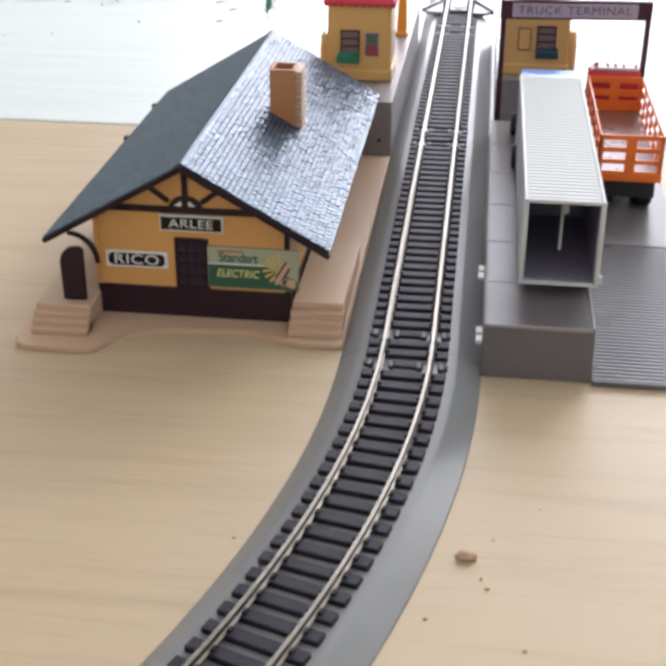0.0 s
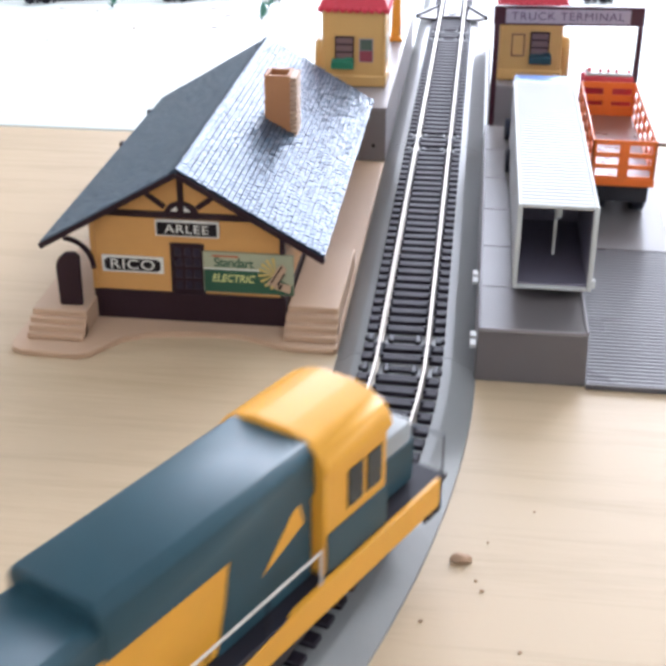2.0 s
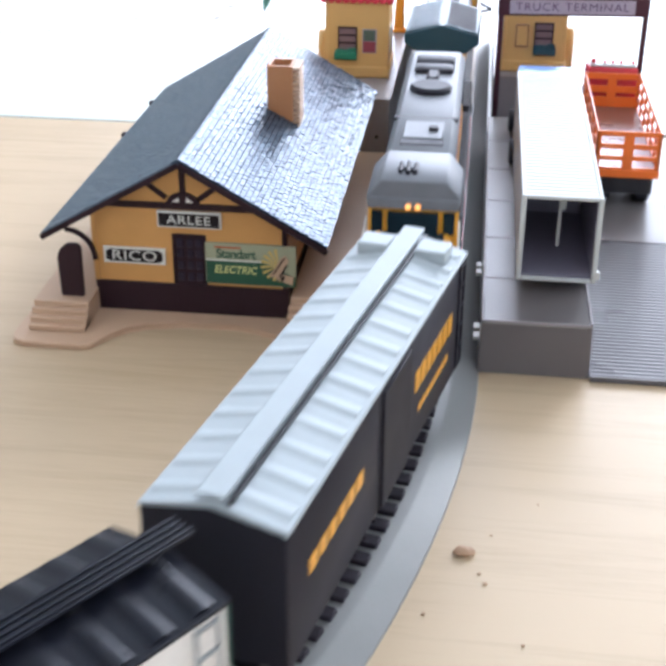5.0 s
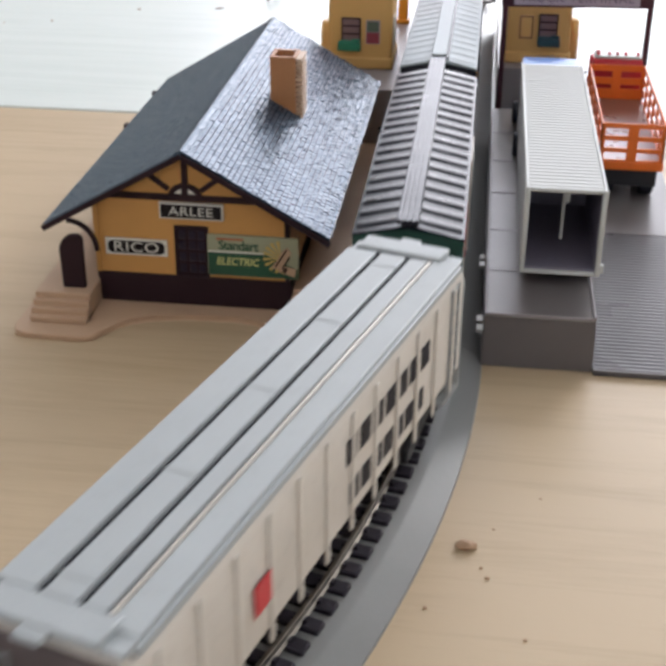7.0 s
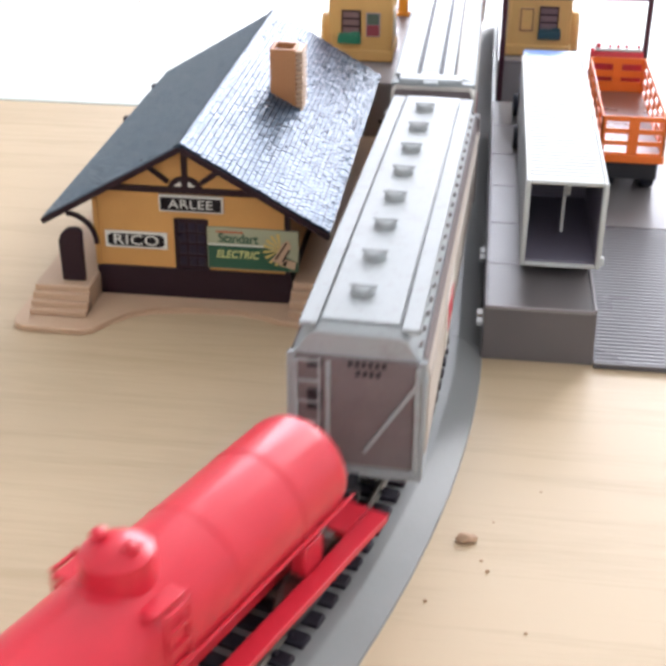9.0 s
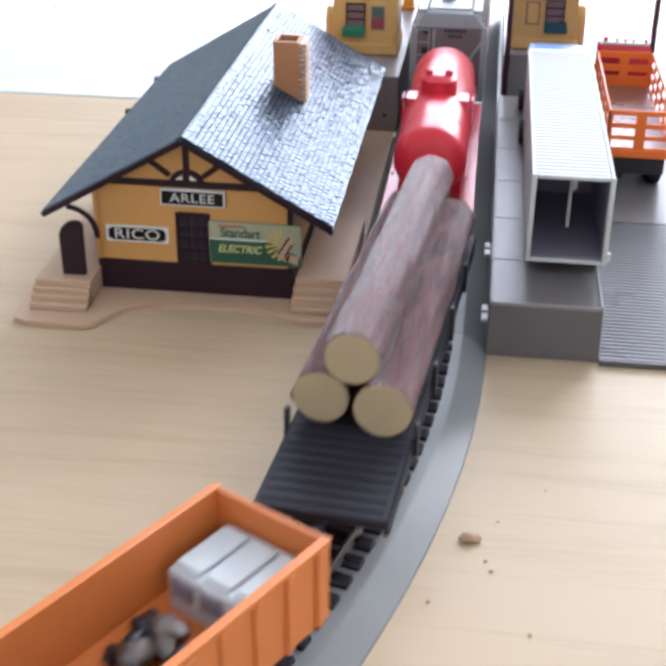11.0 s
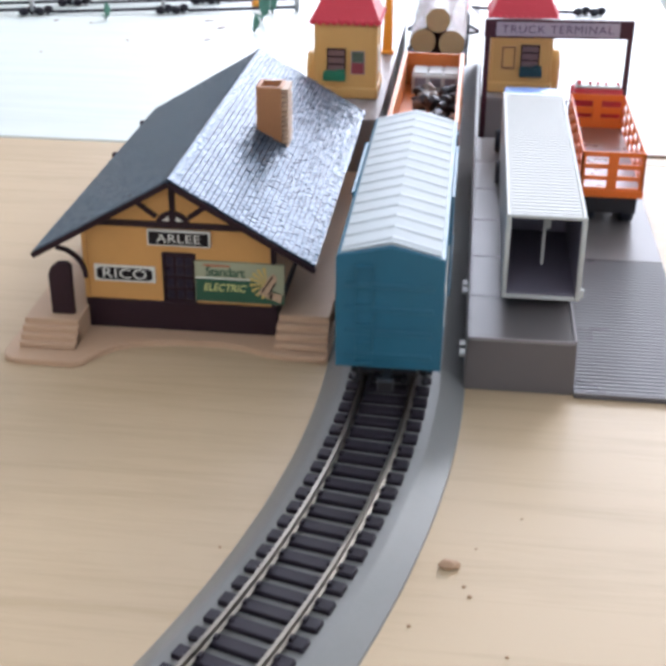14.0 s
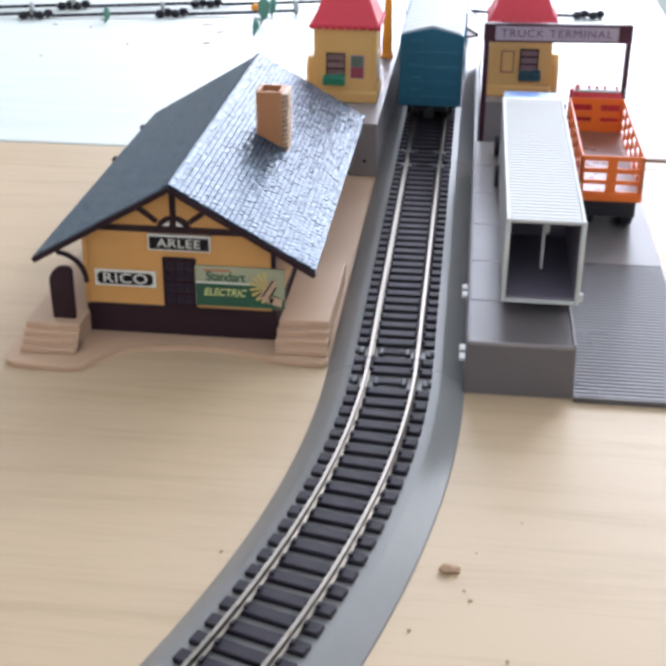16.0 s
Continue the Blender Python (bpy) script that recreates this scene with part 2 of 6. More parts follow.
DOOR_PANE = plastic("door_pane", (0.016, 0.012, 0.03), 0.3, 0.2, 700)
GLASS_DARK = plastic("cab_glass", (0.012, 0.025, 0.035), 0.12, 0.1, 500, 0.0)


# ---- building helpers (millimetres) ----
class Geo:
    def __init__(self):
        self.bm = bmesh.new()

    def box(self, x0, x1, y0, y1, z0, z1, bev=0.0, seg=1, m=None):
        vs = [self.bm.verts.new((x, y, z)) for x in (x0, x1) for y in (y0, y1) for z in (z0, z1)]
        q = ((0, 1, 3, 2), (4, 6, 7, 5), (0, 4, 5, 1), (2, 3, 7, 6), (0, 2, 6, 4), (1, 5, 7, 3))
        fs = [self.bm.faces.new([vs[i] for i in f]) for f in q]
        if m is not None:
            bmesh.ops.transform(self.bm, matrix=m, verts=vs)
        if bev:
            es = list({e for f in fs for e in f.edges})
            bmesh.ops.bevel(self.bm, geom=es, offset=bev, segments=seg, affect="EDGES", profile=0.5)
        return self

    def prism(self, pts, axis, lo, hi, bev=0.0, m=None):
        def put(a, b, c):
            return (c, a, b) if axis == "x" else (a, c, b) if axis == "y" else (a, b, c)
        lower = [self.bm.verts.new(put(a, b, lo)) for a, b in pts]
        upper = [self.bm.verts.new(put(a, b, hi)) for a, b in pts]
        n = len(pts)
        fs = [self.bm.faces.new(lower), self.bm.faces.new(upper[::-1])]
        for i in range(n):
            fs.append(self.bm.faces.new((lower[i], upper[i], upper[(i + 1) % n], lower[(i + 1) % n])))
        if m is not None:
            bmesh.ops.transform(self.bm, matrix=m, verts=lower + upper)
        if bev:
            es = list({e for f in fs for e in f.edges})
            bmesh.ops.bevel(self.bm, geom=es, offset=bev, segments=1, affect="EDGES", profile=0.5)
        return self

    def cyl(self, a, b, r, seg=14, r2=None, bev=0.0):
        a, b = Vector(a), Vector(b)
        r2 = r if r2 is None else r2
        turn = (b - a).to_track_quat("Z", "Y").to_matrix()
        rings = []
        stops = [(a, r), (b, r2)]
        if bev:
            d = (b - a).normalized() * bev
            stops = [(a, r - bev), (a + d, r), (b - d, r2), (b, r2 - bev)]
        for c, q in stops:
            rings.append([self.bm.verts.new(c + turn @ Vector((q * math.cos(6.28318 * i / seg), q * math.sin(6.28318 * i / seg), 0))) for i in range(seg)])
        for u, v in zip(rings, rings[1:]):
            for i in range(seg):
                self.bm.faces.new((u[i], u[(i + 1) % seg], v[(i + 1) % seg], v[i]))
        self.bm.faces.new(rings[0][::-1])
        self.bm.faces.new(rings[-1])
        return self

    def ball(self, c, rx, ry, rz, u=12, v=8):
        made = bmesh.ops.create_uvsphere(self.bm, u_segments=u, v_segments=v, radius=1.0)
        bmesh.ops.transform(self.bm, matrix=Matrix.Translation(c) @ Matrix.Diagonal((rx, ry, rz, 1)), verts=made["verts"])
        return self

    def tube(self, pts, r, seg=6):
        for a, b in zip(pts, pts[1:]):
            self.cyl(a, b, r, seg)
        return self

    def quads(self, verts, faces):
        vs = [self.bm.verts.new(v) for v in verts]
        for f in faces:
            self.bm.faces.new([vs[i] for i in f])
        return self

    def rough(self, amount, scale):
        for v in self.bm.verts:
            v.co += noise.noise_vector(v.co * scale) * amount
        return self

    def mesh(self, name, material):
        bmesh.ops.recalc_face_normals(self.bm, faces=self.bm.faces[:])
        bmesh.ops.scale(self.bm, vec=(MM, MM, MM), verts=self.bm.verts[:])
        me = bpy.data.meshes.new(name)
        self.bm.to_mesh(me)
        self.bm.free()
        me.materials.append(material)
        me.shade_smooth()
        me.set_sharp_from_angle(angle=radians(38))
        return me


def part(name, g, material, parent=None, label=""):
    ob = new(name, g.mesh(name, material) if isinstance(g, Geo) else g)
    if parent is not None:
        ob.parent = parent
    return tagged(ob, label) if label else ob


def thing(name, label, category, x=0, y=0, z=0, rz=0, group=""):
    ob = new(name)
    ob.matrix_world = pose(x * MM, y * MM, z * MM, 0, 0, rz)
    ob.empty_display_size = 0.01
    return tagged(ob, label, category, group)


def lettering(name, text, size, material, parent, m, label, extrude=0.0001, squeeze=1.0, spacing=1.0, shear=0.0, bold=0.012):
    cu = bpy.data.curves.new(name, "FONT")
    cu.body, cu.size, cu.extrude, cu.offset = text, size * MM, extrude, size * MM * bold
    cu.align_x, cu.align_y, cu.space_character, cu.shear = "CENTER", "CENTER", spacing, shear
    tmp = new(name, cu)
    dg = bpy.context.evaluated_depsgraph_get()
    me = bpy.data.meshes.new_from_object(tmp.evaluated_get(dg))
    bpy.data.objects.remove(tmp)
    me.transform(m @ Matrix.Diagonal((squeeze, 1, 1, 1)))
    me.materials.clear()
    me.materials.append(material)
    ob = new(name, me)
    ob.parent = parent
    return tagged(ob, label)


FRONT = Matrix.Rotation(radians(90), 4, "X")  # upright lettering that faces -y


# ---- the room ----
def slab(name, x0, x1, y0, y1, z0, z1, material, label, bev=0.0):
    return tagged(part(name, Geo().box(x0, x1, y0, y1, z0, z1, bev), material), label, name.split("_")[0], kind="structure")


RX0, RX1, RY0, RY1, RZ0, RZ1 = -1750, 1900, -1100, WALL_Y * 1000, -750, 1750
slab("floor", RX0, RX1, RY0, RY1, RZ0 - 60, RZ0, FLOOR, "pale teal smooth floor of the room")
slab("ceiling", RX0, RX1, RY0, RY1 + 120, RZ1, RZ1 + 60, CEIL, "plain white painted ceiling")
slab("wall_west", RX0 - 100, RX0, RY0, RY1 + 120, RZ0, RZ1, PLASTER, "plain off-white painted wall")
slab("wall_east", RX1, RX1 + 100, RY0, RY1 + 120, RZ0, RZ1, PLASTER, "plain off-white painted wall")
slab("wall_south", RX0, RX1, RY0 - 100, RY0, RZ0, RZ1, PLASTER, "plain off-white painted wall")
wx0, wx1, wz0, wz1 = (v * 1000 for v in WIN)
wall = Geo().box(RX0, wx0, RY1, RY1 + 120, RZ0, RZ1).box(wx1, RX1, RY1, RY1 + 120, RZ0, RZ1)
wall.box(wx0, wx1, RY1, RY1 + 120, RZ0, wz0).box(wx0, wx1, RY1, RY1 + 120, wz1, RZ1)
tagged(part("wall_north", wall, PLASTER), "off-white painted wall with a wide window", "wall", kind="structure")
win = tagged(new("window_1"), "wide white-framed window letting in daylight", "window", kind="structure")
fr = Geo().box(wx0 - 40, wx0, RY1 - 15, RY1 + 40, wz0 - 40, wz1 + 40, 3).box(wx1, wx1 + 40, RY1 - 15, RY1 + 40, wz0 - 40, wz1 + 40, 3)
fr.box(wx0, wx1, RY1 - 15, RY1 + 40, wz1, wz1 + 40, 3)
part("window_frame", fr, FRAME_WHITE, win)
part("window_sill", Geo().box(wx0 - 60, wx1 + 60, RY1 - 60, RY1 + 30, wz0 - 30, wz0 - 2, 4), FRAME_WHITE, win)

# ---- the two table boards ----
tagged(part("baseboard_near", Geo().box(-1040, 420, -600, 245, -18, 0, 1.0).box(70, 420, 245, 257, -18, 0), PLY), "pale plywood board carrying the model railway", "board", kind="structure")
tagged(part("baseboard_far", Geo().box(-1040, 66, 246, 1260, -18, 0.3, 0.8).box(66, 171, 259.5, 1260, -18, 0.3), WHITE_BOARD), "white sheet board behind the plywood one", "board", kind="structure")
tagged(part("baseboard_trim", Geo().box(100, 420, 257.5, 262, -16, 1.0, 0.4), EDGE), "thin dark edge strip of the plywood board", "trim", kind="structure")
tbl = thing("table", "plain wooden table frame under the layout boards", "table", -310, 320, -18)
part("apron", Geo().box(-690, 440, -880, 900, -70, 0, 2), EDGE, tbl)
leg = Geo().box(-25, 25, -25, 25, -732, 0, 3).mesh("leg", EDGE)
for lx in (-640, 390):
    for ly in (-820, 840):
        lob = part("leg", leg, EDGE, tbl)
        lob.location = (lx * MM, ly * MM, 0)

# ---- the railway track: an oval of sectional track ----
R0, L0 = 457.2, 685.8
TOTAL = 2 * L0 + 2 * math.pi * R0


def track(s):
    """Place and heading (radians from +y, to the left) at s millimetres along the centre line."""
    s = s % TOTAL
    if s < L0:
        return 0.0, s, 0.0
    s -= L0
    if s < math.pi * R0:
        b = s / R0
        return -R0 + R0 * math.cos(b), L0 + R0 * math.sin(b), b
    s -= math.pi * R0
    if s < L0:
        return -2 * R0, L0 - s, math.pi
    c = (s - L0) / R0
    return -R0 - R0 * math.cos(c), -R0 * math.sin(c), math.pi + c


def sweep(g, profile, s0, s1, steps):
    rings = []
    for i in range(steps + 1):
        x, y, h = track(s0 + (s1 - s0) * i / steps)
        rings.append([g.bm.verts.new((x + math.cos(h) * u, y + math.sin(h) * u, v)) for u, v in profile])
    n = len(profile)
    for a, b in zip(rings, rings[1:]):
        for i in range(n):
            g.bm.faces.new((a[i], a[(i + 1) % n], b[(i + 1) % n], b[i]))
    g.bm.faces.new(rings[0])
    g.bm.faces.new(rings[-1][::-1])
    return g


BED = [(-23.4, 0), (-23.1, 0.7), (-17.2, 4.5), (-16.2, 5), (16.5, 5), (17.6, 4.5), (24.9, 0.7), (25.2, 0)]


def rail_profile(c):
    return [(c - 1.15, 6.3), (c - 1.15, 6.6), (c - 0.45, 7.0), (c - 0.45, 8.0), (c - 0.62, 8.2), (c - 0.62, 8.8), (c - 0.45, 9.0),
            (c + 0.45, 9.0), (c + 0.62, 8.8), (c + 0.62, 8.2), (c + 0.45, 8.0), (c + 0.45, 7.0), (c + 1.15, 6.6), (c + 1.15, 6.3)]


def tie_geo(g, m=None):
    g.box(-13.8, 13.8, -2.2, 2.2, 4.8, 6.6, 0.35, m=m)
    for rx in (-8.25, 8.25):
        for side in (-1, 1):
            g.box(rx + side * 1.5 - 0.5, rx + side * 1.5 + 0.5, -0.8, 0.8, 6.5, 7.4, m=m)
    return g


def joiner_geo(g):
    for x0, x1 in ((-14, -10.8), (-5.8, 5.8), (10.8, 14)):
        g.box(x0, x1, -1.3, 1.3, 4.8, 6.2, 0.25)
    return g


def bracket_geo(g):
    for sx in (-1, 1):
        for c in (8.25,):
            for a in (-3.6, 3.6):
                g.box(sx * c + a - 0.9, sx * c + a + 0.9, -2.4, 2.4, 4.9, 6.5, 0.3)
    return g


TIE_MESH = tie_geo(Geo()).mesh("tie", TIE)
JOIN_MESH = joiner_geo(Geo()).mesh("tie_end", TIE)
BRACKET_MESH = bracket_geo(Geo()).mesh("bracket", JOINER)


def track_section(s0, s1, label, near):
    t = thing("track_section", label, "train track", group="oval of sectional track")
    straight = track((s0 + s1) / 2)[2] in (0.0, math.pi)
    steps = 1 if straight else 24
    e = 0.12
    part("roadbed", sweep(Geo(), BED, s0 + e, s1 - e, steps), ROADBED, t, "moulded grey plastic roadbed with sloping shoulders")
    for c in (-8.25, 8.25):
        part("rail", sweep(Geo(), rail_profile(c), s0 + 0.2, s1 - 0.2, steps), RAIL, t, "bright nickel rail")
    n = 32
    pitch = (s1 - s0) / n
    joined = None if near else Geo()
    for i in range(n):
        s = s0 + (i + 0.5) * pitch
        x, y, h = track(s)
        m = Matrix.Translation((x, y, 0)) @ Matrix.Rotation(h, 4, "Z")
        if not near:
            joined.box(-14, 14, -2.1, 2.1, 4.8, 6.3, 0, m=m)
            continue
        place = pose(x * MM, y * MM, 0, 0, 0, math.degrees(h))
        if i in (1, n - 2):
            ob = part("tie", JOIN_MESH, TIE, t)
            br = part("bracket", BRACKET_MESH, JOINER, ob)
        else:
            ob = part("tie", TIE_MESH, TIE, t)
        ob.matrix_basis = place
    if joined:
        tagged(part("ties", joined, TIE, t), kind="stuff")
    for c in (-8.25, 8.25):
        x, y, h = track(s0)
        m = Matrix.Translation((x, y, 0)) @ Matrix.Rotation(h, 4, "Z")
        g = Geo().box(c - 1.5, c - 0.5, -5, 5, 6.35, 7.4, 0.2, m=m).box(c + 0.5, c + 1.5, -5, 5, 6.35, 7.4, 0.2, m=m)
        part("rail_joiner", g, LOCO_DARK, t)
    return t


cuts = [L0 * i / 3 for i in range(4)] + [L0 + math.pi * R0 * i / 6 for i in range(1, 7)]
cuts += [L0 + math.pi * R0 + L0 * i / 3 for i in range(1, 4)] + [2 * L0 + math.pi * R0 + math.pi * R0 * i / 6 for i in range(1, 7)]
for i, (a, b) in enumerate(zip(cuts, cuts[1:])):
    near = i < 3 or i == 17
    what = "straight" if i < 3 or 9 <= i < 12 else "curved"
    track_section(a, b, "%s grey-bedded model track section with dark ties" % what, near)

# crossing deck with splayed wings laid between and beside the far rails
deck = thing("track_crossing", "pale grey plastic crossing deck with splayed black wings", "train track", 0, 503, 5)
for px in (-1, 1):
    part("wing", Geo().prism([(px * 10.6, -6), (px * 22, -3), (px * 23.5, 2), (px * 11.5, 34)][::px], "z", 1.4, 3.2, 0.3), GREY, deck)
    part("edge_strip", Geo().box(-1, 1, 0, 34, 1.4, 4.4, 0.2, m=Matrix.Translation((px * 24.5, 0, 0)) @ Matrix.Rotation(radians(px * 22), 4, "Z")), BLACK, deck)
part("centre_plate", Geo().prism([(-6, 2), (6, 2), (6, 60), (-6, 60)], "z", 1.4, 3.3, 0.3), GREY, deck)
part("vee", Geo().box(-1, 8, 0, 1.2, 3.3, 3.8, m=Matrix.Translation((0, 6, 0)) @ Matrix.Rotation(radians(52), 4, "Z")).box(-8, 1, 0, 1.2, 3.3, 3.8, m=Matrix.Translation((0, 6, 0)) @ Matrix.Rotation(radians(-52), 4, "Z")), BLACK, deck)

# ---- the station ----
ST = thing("station_building", "ochre and dark brown model railway station with slate roof", "building", -80, 110, 0)
OX, OY = -80, 110


def st_part(name, g, material, parent=None, label=""):
    bmesh.ops.translate(g.bm, vec=(-OX, -OY, 0), verts=g.bm.verts[:])
    return part(name, g, material, parent or ST, label)


outline = [(-138.5, -1), (-137, -5.4), (-133, -7.2), (-113, -7.8), (-109, -6.2), (-103.6, 3), (-100, 7.6), (-93, 11.2), (-80, 13.8), (-62, 14.6),
           (-54, 12.6), (-46, 8.4), (-38, 6.6), (-25, 6.6), (-23.6, 8), (-23.6, 206), (-138.5, 206)]
st_part("base_plate", Geo().prism(outline, "z", 0, 2.2, 0.35), TAN, label="tan plastic ground plate with curved front edge")
st_part("plinth_front", Geo().box(-114.4, -43.6, 21.6, 24, 2.2, 13.7, 0.3), BROWN)
st_part("plinth_side", Geo().box(-44.6, -43.6, 24, 190, 2.2, 13.7), BROWN)
st_part("plinth_side", Geo().box(-114.4, -113.4, 24, 190, 2.2, 13.7), BROWN)
gable = [(-114, 13.7), (-84.8, 13.7), (-84.8, 32.6), (-73.6, 32.6), (-73.6, 13.7), (-44, 13.7), (-44, 39.6), (-80, 60.4), (-114, 40.6)]
st_part("front_wall", Geo().prism(gable, "y", 22.2, 24), YELLOW_WALL)
st_part("back_wall", Geo().prism([(-114, 2.2), (-44, 2.2), (-44, 39.6), (-80, 60.4), (-114, 40.6)], "y", 188, 190), YELLOW_WALL)
side = Geo()
for ya, yb, za, zb in ((24, 60, 13.7, 40), (60, 80, 13.7, 17), (60, 80, 34, 40), (80, 188, 13.7, 40)):
    side.box(-45.8, -44, ya, yb, za, zb)
st_part("side_wall", side, YELLOW_WALL)
st_part("side_window", Geo().box(-45.4, -44.8, 60, 80, 17, 34), GLASS_DARK)
st_part("side_wall", Geo().box(-114, -112.2, 24, 188, 13.7, 40), YELLOW_WALL)
for cx in (-113.6, -44.9):
    st_part("corner_post", Geo().box(cx - 0.9, cx + 0.9, 21.4, 23.4, 13.7, 39.5, 0.2), BROWN if cx > -60 else YELLOW_WALL)
door = Geo().prism([(-84.8, 13.7), (-73.6, 13.7), (-73.6, 31.2), (-75, 32.4), (-83.4, 32.4), (-84.8, 31.2)], "y", 22.4, 23.6)
dr = st_part("front_door", door, BROWN, label="dark brown panelled door")
for px in (-82.6, -79.0, -75.8):
    for pz in (15, 19.5, 24, 28):
        st_part("door_panel", Geo().box(px - 1.2, px + 1.2, 22.0, 22.5, pz, pz + 3.2, 0.2), DOOR_PANE, dr)
st_part("door_frame", Geo().box(-85.4, -84.4, 21.7, 22.6, 13.7, 33, 0.1).box(-74, -73, 21.7, 22.6, 13.7, 33, 0.1).box(-84.4, -74, 21.7, 22.6, 32.2, 33.2, 0.1), BROWN)


def beam(x0, z0, x1, z1, w=1.8):
    a, b = Vector((x0, 0, z0)), Vector((x1, 0, z1))
    d = b - a
    m = Matrix.Translation((x0, 21.5, z0)) @ Matrix.Rotation(-math.atan2(d.z, d.x), 4, "Y")
    return st_part("timber", Geo().box(0, d.length, 0, 1, -w / 2, w / 2, 0.15, m=m), BROWN)


beam(-112, 43.6, -47, 43.6, 2.4)
beam(-80.6, 44, -80.6, 59, 2.2)
beam(-86.5, 46.5, -96, 53.6, 1.9)
beam(-75, 46.5, -65.5, 53.6, 1.9)
beam(-114, 40.6, -80, 60.2, 1.8)
beam(-80, 60.2, -44, 39.6, 1.8)
hub = [(-80.6 + 6.2 * math.cos(a), 43.8 + 5.2 * math.sin(a)) for a in [math.pi * i / 12 for i in range(13)]]
st_part("timber_fan", Geo().prism(hub, "y", 21.3, 22.2, 0.1), BROWN)
for px in (-1, 1):
    st_part("fan_light", Geo().prism([(-80.6 + px * 1.2, 45.4), (-80.6 + px * 3.8, 45.4), (-80.6 + px * 1.4, 47.2)][::px], "y", 21.1, 21.5), PAPER_W)

# roof: two sloping slabs with lapped slates
RIDGE, EAVE_R, EAVE_L = (-80.0, 62.6), (-29.0, 33.2), (-131.0, 33.4)
Y0, Y1 = 15.5, 206.0


def roof_slab(eave):
    d = (Vector(RIDGE) - Vector(eave)).normalized()
    n = Vector((-d.y, d.x)) if d.x < 0 else Vector((d.y, -d.x))
    n = n if n.y > 0 else -n
    pts = [RIDGE, eave, tuple(Vector(eave) - n * 2.0), (RIDGE[0], RIDGE[1] - 2.3)]
    return pts, d, n


for name, eave in (("east", EAVE_R), ("west", EAVE_L)):
    pts, d, n = roof_slab(eave)
    if (pts[1][0] > pts[0][0]):
        pts = pts[::-1]
    cut = 0.0 if name == "east" else 9.0
    rg = Geo().prism(pts, "y", Y0, Y1, 0.2)
    for v in rg.bm.verts:
        if v.co.y > Y1 - 1:
            v.co.y -= cut * max(0.0, (RIDGE[0] - v.co.x) / (RIDGE[0] - EAVE_L[0]))
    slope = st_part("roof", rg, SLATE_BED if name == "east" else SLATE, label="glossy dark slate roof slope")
    length = (Vector(RIDGE) - Vector(eave)).length
    rows = 30 if name == "east" else 34
    relief = 1.0 if name == "east" else 0.3
    g = Geo()
    singles = []
    rnd = random.Random(5 if name == "east" else 6)

    def at(u, lift, yy):
        p = Vector(eave) + d * u + n * lift
        return (p.x, yy, p.y)

    for r in range(rows):
        u0 = length * r / rows
        u1 = length * (r + 0.88) / rows
        y = Y0 + 0.2 - (1.5 if r % 2 else 0) + rnd.uniform(-0.4, 0.4)
        y_end = Y1 - cut * (1 - r / rows)
        while y < y_end - 0.4:
            w = rnd.uniform(2.3, 3.9)
            ya, yb = max(Y0, y), min(y_end, y + w - rnd.uniform(0.4, 0.7))
            y += w
            if yb - ya < 0.5:
                continue
            j = rnd.uniform(0.0, 0.25)
            up = (0.70 + rnd.uniform(-0.18, 0.18)) * relief
            tw = rnd.uniform(-0.13, 0.13) * relief
            top = (0.36 + rnd.uniform(-0.07, 0.07)) * relief
            v = [at(u0 + j, up + tw, ya), at(u0 + j, up - tw, yb), at(min(u1, length), top, yb), at(min(u1, length), top, ya), at(u0 + j, 0, ya), at(u0 + j, 0, yb), at(min(u1, length), 0, yb), at(min(u1, length), 0, ya)]
            fs = [(0, 1, 2, 3), (0, 4, 5, 1), (0, 3, 7, 4), (1, 5, 6, 2), (3, 2, 6, 7)]
            if name == "east" and ya < 46 and len(singles) < 300:
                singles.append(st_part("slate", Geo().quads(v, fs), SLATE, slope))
            else:
                g.quads(v, fs)
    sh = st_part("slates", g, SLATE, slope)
    tagged(sh, kind="stuff")
for i in range(76):
    ya = Y0 + i * (Y1 - Y0) / 76
    cap = Geo().prism([(-82.4, 61.9), (-80, 63.3), (-77.6, 61.9), (-77.6, 61.0), (-80, 62.4), (-82.4, 61.0)], "y", ya + 0.15, ya + 1.65)
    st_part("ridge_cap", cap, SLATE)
for s, e in ((1, EAVE_R), (-1, EAVE_L)):
    d = Vector(e) - Vector(RIDGE)
    ln = d.length
    for yy in (Y0 - 0.6, Y1 - 0.6)[:1 if s < 0 else 2]:
        m = Matrix.Translation((RIDGE[0], yy, RIDGE[1] - 1.6)) @ Matrix.Rotation(-math.atan2(d.y, d.x), 4, "Y")
        st_part("barge_board", Geo().box(0, ln, 0, 1.2, -1.1, 0.9, 0.15, m=m), BROWN)
for sx, wx, ex in ((-1, -114, -124), (1, -44, -34)):
    for yy in (20, 62, 104, 146, 186)[0 if sx < 0 else 1:]:
        angs = [radians(90 * i / 8) for i in range(9)]
        ring = [(wx + sx * 9.6 * (1 - math.cos(a)), 22.5 + 10.4 * math.sin(a)) for a in angs]
        ring += [(wx + sx * (9.6 - 11 * math.cos(a)), 22.5 + 11.8 * math.sin(a)) for a in angs[::-1]]
        st_part("eave_bracket", Geo().prism(ring, "y", yy - 0.7, yy + 0.7), BROWN)
for yy in (131, 179):
    st_part("eave_peg", Geo().box(-134.0, -126, yy - 1.4, yy + 1.6, 30.4, 32.6, 0.4), BROWN)
